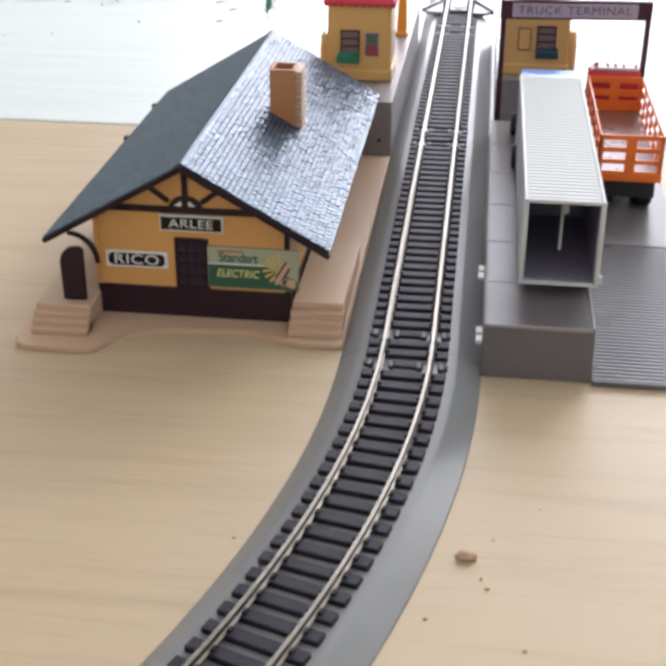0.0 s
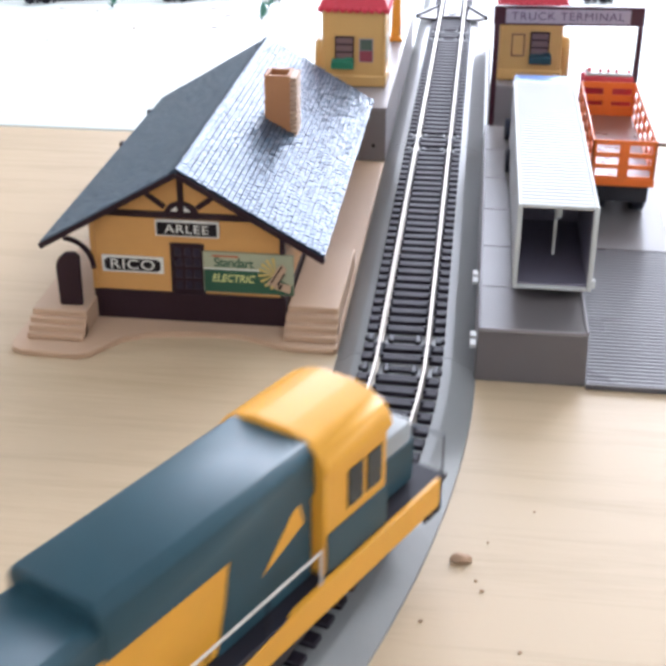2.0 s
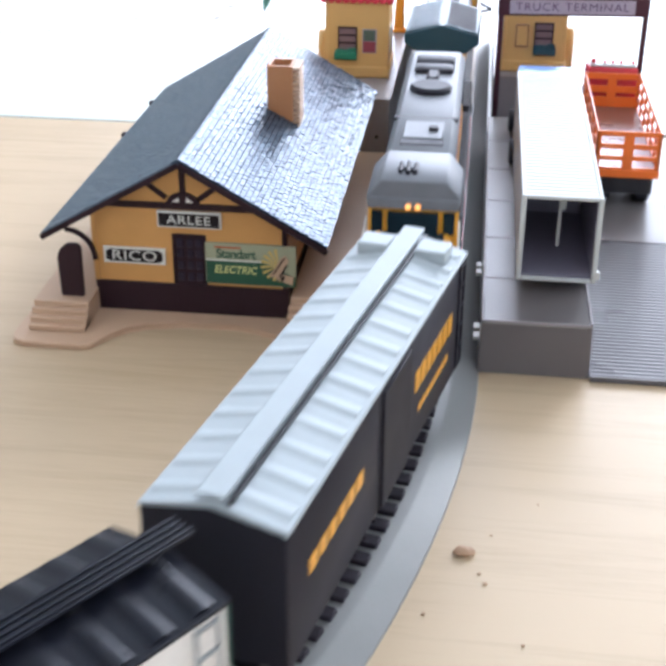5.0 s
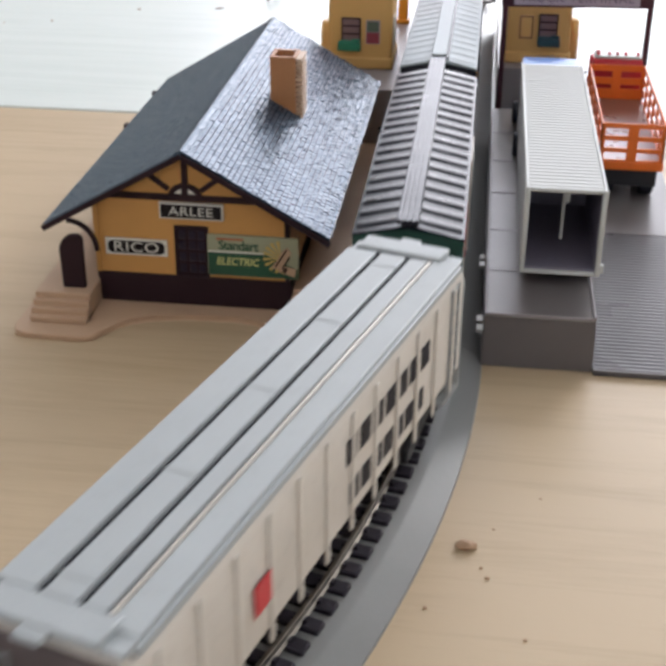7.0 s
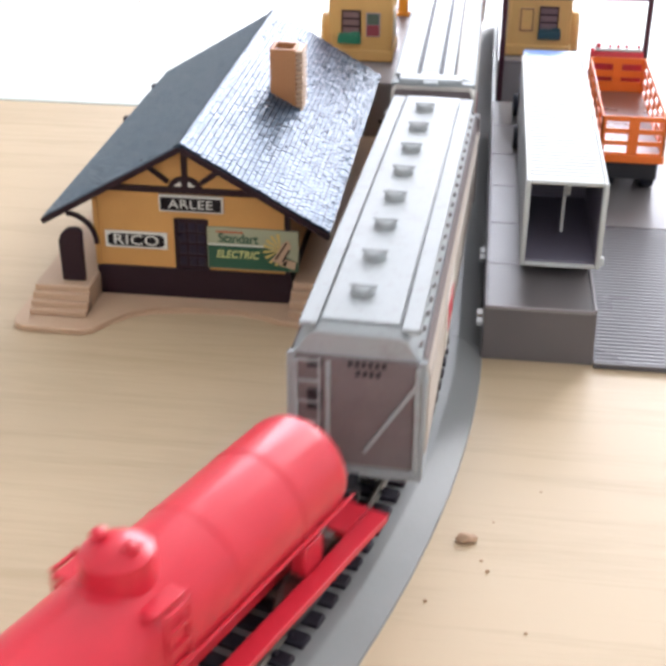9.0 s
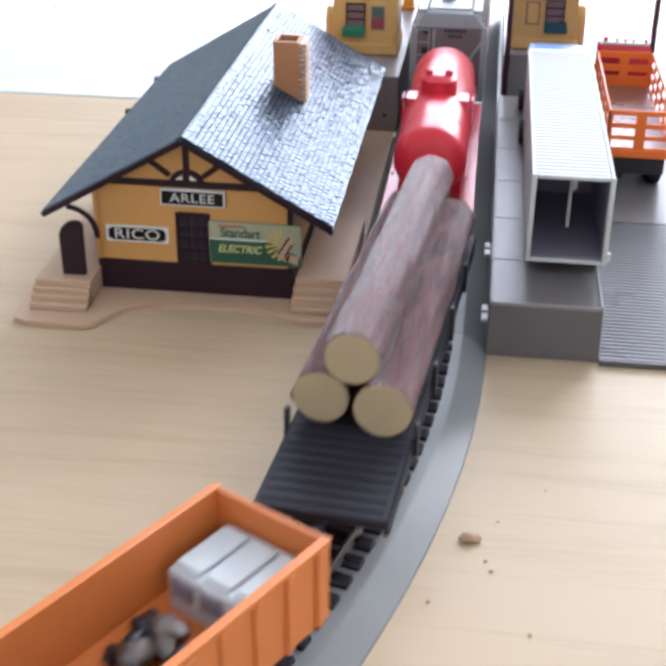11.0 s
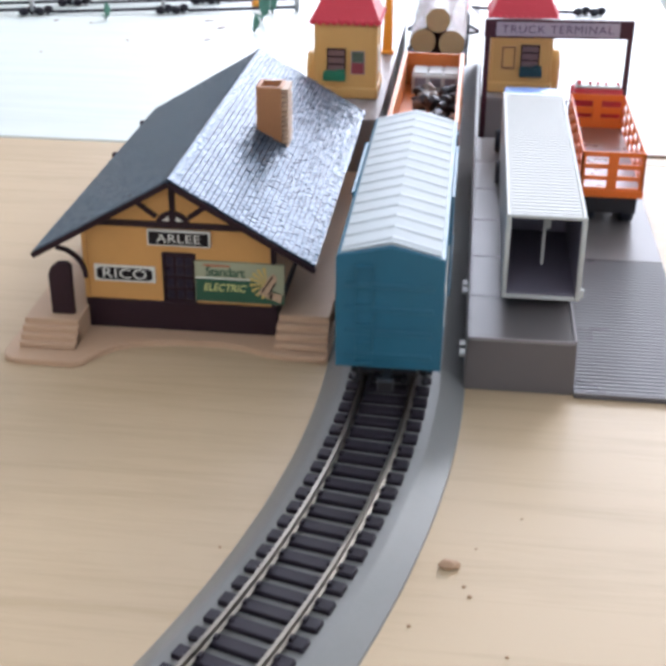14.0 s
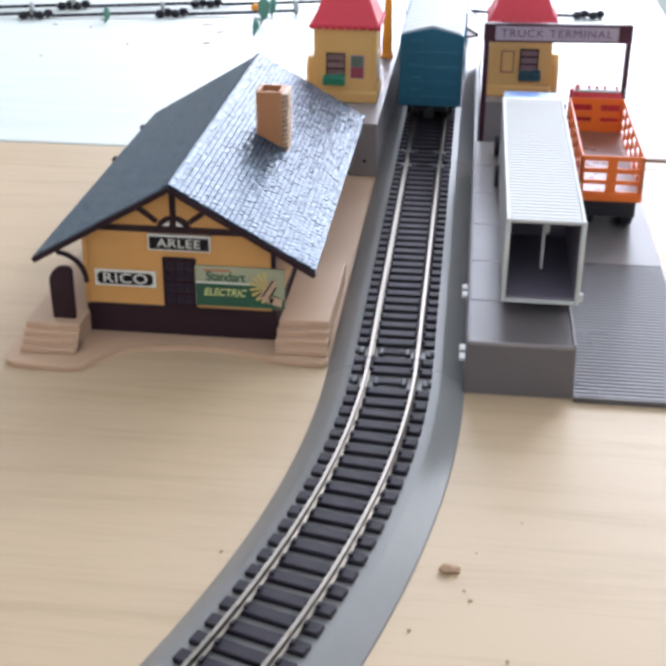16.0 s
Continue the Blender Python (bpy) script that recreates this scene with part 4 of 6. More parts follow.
# ---- loose bits on the boards ----
cr = tagged(part("wood_crumb", Geo().ball((0, 0, 0.9), 2.6, 2.0, 1.1, 10, 7).ball((2.0, 0.4, 0.7), 1.5, 1.6, 0.8, 8, 6).rough(0.5, 0.9), WOOD_CRUMB), "small brown wood crumb on the plywood", "crumb")
cr.location = (0.0226, -0.1049, 0)
rnd = random.Random(11)
for x, y, r in ((13.5, -130.5, 0.45), (27.0, -113, 0.4), (28.6, -117, 0.5), (-40, -104, 0.35), (30, -96, 0.3), (43, -80, 0.3), (-140, -60, 0.35), (38, -139, 0.4), (-221, 471, 0.9), (-262, 520, 0.8), (-300, 420, 0.6), (-270, 430, 0.7)):
    sp = tagged(part("debris_speck", Geo().ball((0, 0, r * 0.6), r * 1.3, r, r * 0.7, 7, 5), WOOD_CRUMB), "tiny dark speck of debris on the board", "debris", "specks")
    sp.location = (x * MM, y * MM, 0)


# thin ovals added as faint shadow smudges, not loose matter
for x, y, q, a in ((-166, 482, 4.0, 40), (-163, 520, 5.5, 55), (-177, 541, 5.0, 20), (-290, 525, 3.0, 10)):
    fl = tagged(part("dry_flake", Geo().ball((0, 0, 0.5), q, q * 0.4, 0.25, 9, 5).rough(0.5, 0.6), SMUDGE), "thin pale brown smudge painting a shadow on the white board", "debris", "flakes")
    fl.matrix_world = pose(x * MM, y * MM, 0.3 * MM, 0, 0, a)


def signal_rod(x, y, ang):
    t = thing("lamp_post", "dark model lamp post lying on the white board", "lamp post", x, y, 0, ang, "loose lamp posts")
    part("shaft", Geo().cyl((0, 0, 2.2), (84, 0, 3.4), 1.3, 8), LOCO_DARK, t)
    part("foot", Geo().cyl((83, 0, 6), (86, 0, 6), 6.0, 16, bev=0.8), CAR_GREY, t)
    for k in range(4):
        part("lamp", Geo().ball((-3 - k * 6, (-1) ** k * 3.0, 3.4), 4.0, 3.6, 3.2, 8, 6).cyl((-3 - k * 6, -5, 2), (-3 - k * 6, 5, 2), 1.0, 6), LOCO_DARK, t)


for x, y, a in ((-300, 546, 13), (-199, 567, 13), (-398, 528, 13), (-282, 584, 13), (-180, 607, 13), (-376, 563, 13), (98, 606, 180)):
    signal_rod(x, y, a)


def little_tree(x, y, sc, lean):
    t = thing("toy_shrub", "small dark green plastic shrub on the white board", "shrub", x, y, 0, lean, "loose shrubs")
    part("stem", Geo().cyl((0, 0, 0), (0.6, 0, 5 * sc), 0.8, 7, r2=0.5), BROWN, t)
    rnd = random.Random(int(abs(x)) + 3)
    part("crown", Geo().ball((1.6 * sc, 0, 8.5 * sc), 2.9 * sc, 1.7 * sc, 5.6 * sc, 10, 8).rough(0.9, 0.45), SHRUB, t)
    for k in range(5):
        a = rnd.uniform(0, 6.28)
        d = Vector((math.cos(a), math.sin(a), 0.5)) * 4.2 * sc
        part("leaf", Geo().cyl((0, 0, 2.2 * sc), Vector((0, 0, 2.2 * sc)) + d, 0.9 * sc, 6, r2=0.2), SHRUB, t)


for x, y, sc, a in ((-255, 535, 0.9, 0), (-138, 548, 1.5, 10), (-134, 574, 1.2, 60), (-137, 510, 0.9, 20)):
    little_tree(x, y, sc, a)
ob = thing("orange_bead", "small orange plastic piece lying on the white board", "toy piece", -150, 596, 0)
part("bead", Geo().ball((0, 0, 3), 4.5, 3.5, 3, 10, 7), TOY_ORANGE, ob)

# ---- the train: vehicles built about the rail head, +y ahead ----
CARS = []


def vehicle(name, label, category, rear, ahead, bogie):
    """A vehicle whose ends lie rear and ahead millimetres before the tail of the train, on two bogies."""
    t = thing(name, label, category, 0, 0, 9, group="vehicles of the train")
    CARS.append((t, (rear + ahead) / 2, bogie, []))
    return t


def bogies(t, at, axles=(-10.5, 10.5), wr=5.2):
    for s in (1, -1):
        bg = new("bogie")
        bg.parent = t
        bg.location = (0, s * at * MM, 0)
        half = max(axles) + 6
        for sx in (-1, 1):
            part("side_frame", Geo().prism([(-half, 3.2), (-half, 6.6), (-5, 7.6), (5, 7.6), (half, 6.6), (half, 3.2), (half - 3, 2.2), (6, 1.6), (-6, 1.6), (-half + 3, 2.2)], "x", *sorted((sx * 10.6, sx * 12.4)), 0.3), BLACK, bg)
        part("bolster", Geo().box(-10.6, 10.6, -4, 4, 4, 8.2, 0.4), BLACK, bg)
        for a in axles:
            g = Geo().cyl((-10.4, a, wr), (10.4, a, wr), 1.0, 8)
            for sx in (-1, 1):
                g.cyl((sx * 7.2, a, wr), (sx * 9.6, a, wr), wr, 18).cyl((sx * 6.6, a, wr), (sx * 7.2, a, wr), wr + 0.7, 18)
            part("wheelset", g, WHEEL, bg)
        CARS[-1][3].append((bg, s * at))


def couplers(t, half, z=8.5, reach=9):
    for s in (1, -1):
        part("coupler", Geo().box(-1.4, 1.4, *sorted((s * (half - 4), s * (half + reach - 2))), z - 1.2, z + 1.2, 0.2).box(-2.6, 2.6, *sorted((s * (half + reach - 3), s * (half + reach))), z - 2, z + 2, 0.4), BLACK, t)


def peaked(w, z0, ze, zr, e=0.6):
    return [(-w, z0), (w, z0), (w, ze), (w - e, ze + 0.5), (0, zr), (-w + e, ze + 0.5), (-w, ze)]


def roof_ribs(t, w, half, ze, zr, n, material, width=0.5, label="", rise=1.0):
    pitch = (2 * half - 6) / n
    for i in range(n + 1):
        g = Geo()
        y = -half + 3 + i * pitch
        for s in (-1, 1):
            g.quads([(s * (w - 1), y - pitch * width / 2, ze + 0.4), (s * (w - 1), y + pitch * width / 2, ze + 0.4), (0, y + pitch * width / 2, zr - 0.1), (0, y - pitch * width / 2, zr - 0.1),
                     (s * (w - 1), y - pitch * width / 4, ze + 0.4 + rise), (s * (w - 1), y + pitch * width / 4, ze + 0.4 + rise), (0, y + pitch * width / 4, zr + rise), (0, y - pitch * width / 4, zr + rise)],
                    [(4, 5, 6, 7), (0, 4, 7, 3), (1, 2, 6, 5), (0, 1, 5, 4), (3, 7, 6, 2)])
        part("roof_rib", g, material, t, label)


def ladder(t, x, y, z0, z1, material, n=6, w=5, axis="x"):
    g = Geo()
    if axis == "x":
        g.box(x, x + 0.6, y - w / 2 - 0.6, y - w / 2, z0 - 0.5, z1 + 1.2).box(x, x + 0.6, y + w / 2, y + w / 2 + 0.6, z0 - 0.5, z1 + 1.2)
    else:
        g.box(x - w / 2 - 0.6, x - w / 2, y, y + 0.6, z0 - 0.5, z1 + 1.2).box(x + w / 2, x + w / 2 + 0.6, y, y + 0.6, z0 - 0.5, z1 + 1.2)
    for k in range(n):
        z = z0 + (z1 - z0) * k / (n - 1)
        g.box(*((x, x + 0.7, y - w / 2, y + w / 2) if axis == "x" else (x - w / 2, x + w / 2, y, y + 0.7)), z, z + 0.7)
    part("ladder", g, material, t)


def bars(t, name, x, rows, material, label):
    """Plain bars in place of lettering on a car's side: rows of (y0, y1, z0, z1, pieces)."""
    s = 1 if x > 0 else -1
    for y0, y1, z0, z1, n in rows:
        step = (y1 - y0) / n
        for k in range(n):
            part(name, Geo().box(*sorted((x, x + s * 0.25)), y0 + k * step, y0 + k * step + step * 0.72, z0, z1), material, t, label)


def blue_boxcar():
    t = vehicle("boxcar", "teal boxcar with ribbed pale roof and dark logo", "boxcar", -12, 134, 47)
    h, w = 73, 16.9
    part("body", Geo().prism(peaked(w, 10.2, 48.2, 52.2), "y", -h, h, 0.4), TEAL, t)
    part("roof", Geo().prism([(-w + 1.4, 49.3), (0, 53.3), (w - 1.4, 49.3), (w - 1.4, 47.6), (0, 51.4), (-w + 1.4, 47.6)], "y", -h + 1.6, h - 1.6), SILVER, t, "pale silver-grey roof")
    roof_ribs(t, w - 0.7, h - 2, 48.85, 53.05, 14, SILVER, 0.42, rise=0.42)
    for sx in (-1, 1):
        dg = Geo().box(*sorted((sx * w, sx * (w + 0.8))), -14, 16, 11, 47.2, 0.2)
        d = part("door", dg, TEAL, t, "sliding door with fine horizontal ribs")
        rg = Geo()
        for k in range(22):
            rg.box(*sorted((sx * (w + 0.7), sx * (w + 0.86))), -12, 14, 12.4 + k * 1.53, 13.3 + k * 1.53)
        part("door_ribs", rg, TEAL, d)
        part("door_rail", Geo().box(*sorted((sx * w, sx * (w + 1.3))), -15, 42, 10.2, 11.2, 0.2), TEAL, t)
        part("door_rail", Geo().box(*sorted((sx * w, sx * (w + 1.2))), -15, 42, 47.0, 48.0, 0.2), TEAL, t)
        lg = Geo()
        x = sorted((sx * w, sx * (w + 0.3)))
        for pts in ([(21, 12), (26, 12), (27.5, 35), (22.5, 36)], [(22.5, 36), (27.5, 35), (32, 39), (31, 43.5)], [(31, 43.5), (32, 39), (40.5, 39), (43, 43.5)], [(40.5, 39), (43, 43.5), (46, 39), (46, 30), (40.5, 31)],
                    [(40.5, 31), (46, 30), (41.5, 23.5), (35.5, 24.5)], [(35.5, 24.5), (41.5, 23.5), (43.5, 20.5), (42, 15)], [(42, 15), (43.5, 20.5), (58, 20.5), (58, 16.5)]):
            lg.prism(pts, "x", *x)
        part("logo", lg, SIGN_BROWN, t, "dark painted outline emblem")
        part("logo_patch", Geo().prism([(28.2, 27), (34.5, 25.8), (39.8, 31.5), (39.8, 37.6), (33, 38.2), (28.6, 34.5)], "x", *x), PAPER_W, t)
        bars(t, "lettering_bar", sx * w, [(-62, -26, 32.4, 34.8, 9), (-60, -28, 20.2, 21.2, 10), (59, 63, 27, 30, 2)], PAPER_W, "white painted bar in place of lettering")
    ladder(t, w, 66, 12, 45, TEAL)
    ladder(t, -8, -h - 0.7, 12, 45, TEAL, axis="y")
    part("end_ribs", Geo().box(-w + 3, w - 3, -h - 0.6, -h, 14, 16, 0.3).box(-w + 3, w - 3, -h - 0.6, -h, 22, 24, 0.3).box(-w + 3, w - 3, -h - 0.6, -h, 30, 32, 0.3).box(-w + 3, w - 3, -h - 0.6, -h, 38, 40, 0.3), TEAL, t)
    part("underframe", Geo().box(-9, 9, -h + 4, h - 4, 6.5, 10.4), BLACK, t)
    bogies(t, 47)
    couplers(t, h)


def gondola():
    t = vehicle("gondola", "orange gondola wagon loaded with scrap", "gondola", 159, 329, 62)
    h, w, zt = 85, 16.2, 29.5
    part("floor", Geo().box(-w + 1, w - 1, -h + 1, h - 1, 8.4, 11.5), GON_ORANGE, t)
    for sx in (-1, 1):
        sd = part("side", Geo().box(*sorted((sx * (w - 1.4), sx * w)), -h, h, 7.6, zt - 0.6, 0.2), GON_ORANGE, t)
        for k in range(17):
            y = -h + 4 + k * (2 * h - 8) / 16
            part("side_post", Geo().box(*sorted((sx * w, sx * (w + 1.0))), y - 1.1, y + 1.1, 8, zt - 1.4, 0.25), GON_ORANGE, sd)
        part("top_rail", Geo().box(*sorted((sx * (w - 1.7), sx * (w + 0.6))), -h, h, zt - 1.5, zt, 0.3), GON_ORANGE, t)
        bars(t, "lettering_bar", sx * (w + 0.02), [(-34, 26, 17, 19, 6)], CAR_WHITE, "worn pale bar in place of lettering")
    for sy in (-1, 1):
        part("end", Geo().box(-w + 1.4, w - 1.4, *sorted((sy * (h - 1.4), sy * h)), 7.6, zt - 0.4, 0.25), GON_ORANGE, t)
    part("underframe", Geo().box(-8, 8, -h + 4, h - 4, 6.0, 8.5), BLACK, t)
    bogies(t, 62)
    couplers(t, h)
    # the load lies in the wagon
    blk = part("engine_block", Geo().box(-11, 14.8, 63, 83, 10.4, 22.0, 0.8), ALLOY, t, "silver cast engine block")
    for k in range(3):
        part("port", Geo().box(-9.4 + k * 8.2, -3.2 + k * 8.2, 62.3, 63.6, 15.6, 20.6, 0.4), SHADED_INSIDE, blk)
        part("cylinder_pad", Geo().box(-10.2 + k * 8.4, -2.9 + k * 8.4, 65, 81, 22.0, 22.9, 0.4), ALLOY, blk)
    rnd = random.Random(21)
    for k in range(46):
        y = rnd.uniform(-23, 56)
        x = rnd.uniform(-8 if y > 22 else 2 if y > -14 else -9, 13.5 if y > -10 else 12)
        r = rnd.uniform(2.0, 5.2)
        z = 10.4 + r * 0.7 + rnd.uniform(0, 6) * (0.4 + 0.6 * (y > 15))
        if k % 3 == 0:
            a = rnd.uniform(0, 3.1)
            d = Vector((math.cos(a), math.sin(a), rnd.uniform(-0.2, 0.5))) * r
            g = Geo().cyl(Vector((x, y, z)) - d * 0.5, Vector((x, y, z)) + d * 0.5, r * 0.9, 14, bev=0.4).cyl(Vector((x, y, z)) - d * 0.8, Vector((x, y, z)) + d * 0.8, r * 0.4, 10)
        else:
            g = Geo().ball((x, y, z), r, r * rnd.uniform(0.6, 1.2), r * 0.8, 9, 7).rough(1.6, 0.35)
        part("scrap_piece", g, METAL_SCRAP if k % 7 else WHEEL, t)
    can = Geo()
    a, b = Vector((-9.4, -43.0, 16.0)), Vector((-9.0, -24.5, 18.6))
    stops = ((0.0, 2.2), (0.06, 3.9), (0.2, 4.7), (0.5, 4.5), (0.78, 3.4), (0.92, 1.9), (1.0, 0.9))
    for (u, q), (v, w_) in zip(stops, stops[1:]):
        can.cyl(a.lerp(b, u), a.lerp(b, v), q, 18, r2=w_)
    can.cyl(b, b + Vector((0.6, 7.0, 1.2)), 0.8, 8)
    part("silencer", can, ALLOY, t, "silver tapered can with thin pipe, lying on its side")


def log_flat():
    t = vehicle("log_flatcar", "dark flat wagon carrying three bark-covered logs", "flatcar", 352, 525, 60)
    h, w = 86.5, 16.8
    part("deck", Geo().box(-w, w, -h, h, 9.5, 12.6, 0.4), LOCO_DARK, t)
    g = Geo()
    for k in range(40):
        y = -h + 3 + k * (2 * h - 6) / 40
        g.box(-w + 1.5, w - 1.5, y, y + 3.6, 12.5, 12.9)
    tagged(part("deck_planks", g, LOCO_DARK, t), kind="stuff")
    for sx in (-1, 1):
        part("side_sill", Geo().box(*sorted((sx * (w - 1.5), sx * w)), -h + 2, h - 2, 6.6, 9.6, 0.3), LOCO_DARK, t)
        for y in (-50, -18, 18, 50):
            part("stake", Geo().box(*sorted((sx * w, sx * (w + 1.4))), y - 1.3, y + 1.3, 8, 18, 0.3), BLACK, t)
    for x, z, r, y0, y1, seed in ((-8.8, 20.8, 7.8, -48, 84, 1), (8.4, 20.8, 8.0, -51, 80, 2), (-0.4, 34.0, 7.6, -49, 86, 3)):
        g = Geo()
        rings = []
        rnd = random.Random(seed)
        n, m = 26, 34
        for j in range(m + 1):
            y = y0 + (y1 - y0) * j / m
            rings.append([g.bm.verts.new((x + math.cos(6.28318 * i / n) * q, y, z + math.sin(6.28318 * i / n) * q)) for i in range(n) for q in [r * (1 + 0.07 * noise.noise((i * 0.9 + seed * 9, y * 0.05, seed)) + 0.035 * math.sin(i * 6.28318 * 7 / n + y * 0.06 + seed))]])
        for a, b in zip(rings, rings[1:]):
            for i in range(n):
                g.bm.faces.new((a[i], a[(i + 1) % n], b[(i + 1) % n], b[i]))
        lg = part("log", g, BARK, t)
        for ya, yb in ((y0 - 0.3, y0 + 2), (y1 - 2, y1 + 0.3)):
            part("log_face", Geo().cyl((x, ya, z), (x, yb, z), r * 0.97, 24, bev=0.3), LOG_END, lg, "pale sawn log end")
    bogies(t, 60)
    couplers(t, h)


def tank_car():
    t = vehicle("tank_car", "glossy red tank wagon with a single dome", "tank car", 537, 680, 48)
    h = 71.5
    part("frame", Geo().box(-16.6, -11.5, -h, h, 8.8, 11.2, 0.3).box(11.5, 16.6, -h, h, 8.8, 11.2, 0.3).box(-11.5, 11.5, -h, -h + 12, 8.8, 11.2, 0.3).box(-11.5, 11.5, h - 12, h, 8.8, 11.2, 0.3).box(-5, 5, -h + 12, h - 12, 7.5, 10.6), TANK_RED, t)
    g = Geo()
    rings = []
    prof = [(-61, 2), (-60.6, 7.5), (-59, 11), (-56.5, 13.2), (-54, 13.7), (54, 13.7), (56.5, 13.2), (59, 11), (60.6, 7.5), (61, 2)]
    for y, r in prof:
        rings.append([g.bm.verts.new((r * math.cos(6.28318 * i / 32), y, 28.6 + r * math.sin(6.28318 * i / 32))) for i in range(32)])
    for a, b in zip(rings, rings[1:]):
        for i in range(32):
            g.bm.faces.new((a[i], a[(i + 1) % 32], b[(i + 1) % 32], b[i]))
    g.bm.faces.new(rings[0])
    g.bm.faces.new(rings[-1])
    part("tank", g, TANK_RED, t)
    for y in (-38, -14, 14, 38):
        part("tank_band", Geo().cyl((0, y - 0.8, 28.6), (0, y + 0.8, 28.6), 13.82, 32), TANK_RED, t)
    part("dome", Geo().cyl((0, -8, 38), (0, -8, 46.5), 7.6, 24, r2=7.2).cyl((0, -8, 46.5), (0, -8, 48.4), 7.2, 24, r2=4.6), TANK_RED, t)
    part("dome_walk", Geo().box(-12.5, -7.0, -13, -3, 38.2, 39.2, 0.2).box(7.0, 12.5, -13, -3, 38.2, 39.2, 0.2), TANK_RED, t)
    for sx in (-1, 1):
        part("valve", Geo().cyl((sx * 4, -8, 46), (sx * 4, -8, 49.0), 1.4, 10).ball((sx * 4, -8, 49.1), 1.9, 1.9, 1.2, 8, 6), TANK_RED, t)
        part("walkway", Geo().box(*sorted((sx * 12.6, sx * 17.4)), -h + 2, h - 2, 11.2, 12.2, 0.2), TANK_RED, t)
        for sy in (-1, 1):
            part("saddle", Geo().box(*sorted((sx * 8, sx * 12)), *sorted((sy * 40, sy * 48)), 11, 19, 0.4), TANK_RED, t)
        rail = Geo().tube([(sx * 13.8, -58, 24), (sx * 13.9, 58, 24)], 0.5)
        part("hand_rail", rail, TANK_RED, t)
    ladder(t, 13.6, -8, 12, 38, TANK_RED, 7, 6)
    ladder(t, -14.3, -8, 12, 38, TANK_RED, 7, 6)
    bogies(t, 48)
    couplers(t, h)


def end_frames(t, h, w, zr, material):
    for sy in (-1, 1):
        part("end_platform", Geo().box(-w, w, *sorted((sy * (h - 14), sy * h)), 8.6, 10.4, 0.3), material, t)
        for sx in (-1, 1):
            part("end_post", Geo().box(*sorted((sx * (w - 2), sx * w)), *sorted((sy * (h - 2), sy * h)), 10, zr - 6, 0.2), material, t)
        ladder(t, -w + 5, sy * h - 0.4, 12, zr - 8, material, 6, 6, "y")


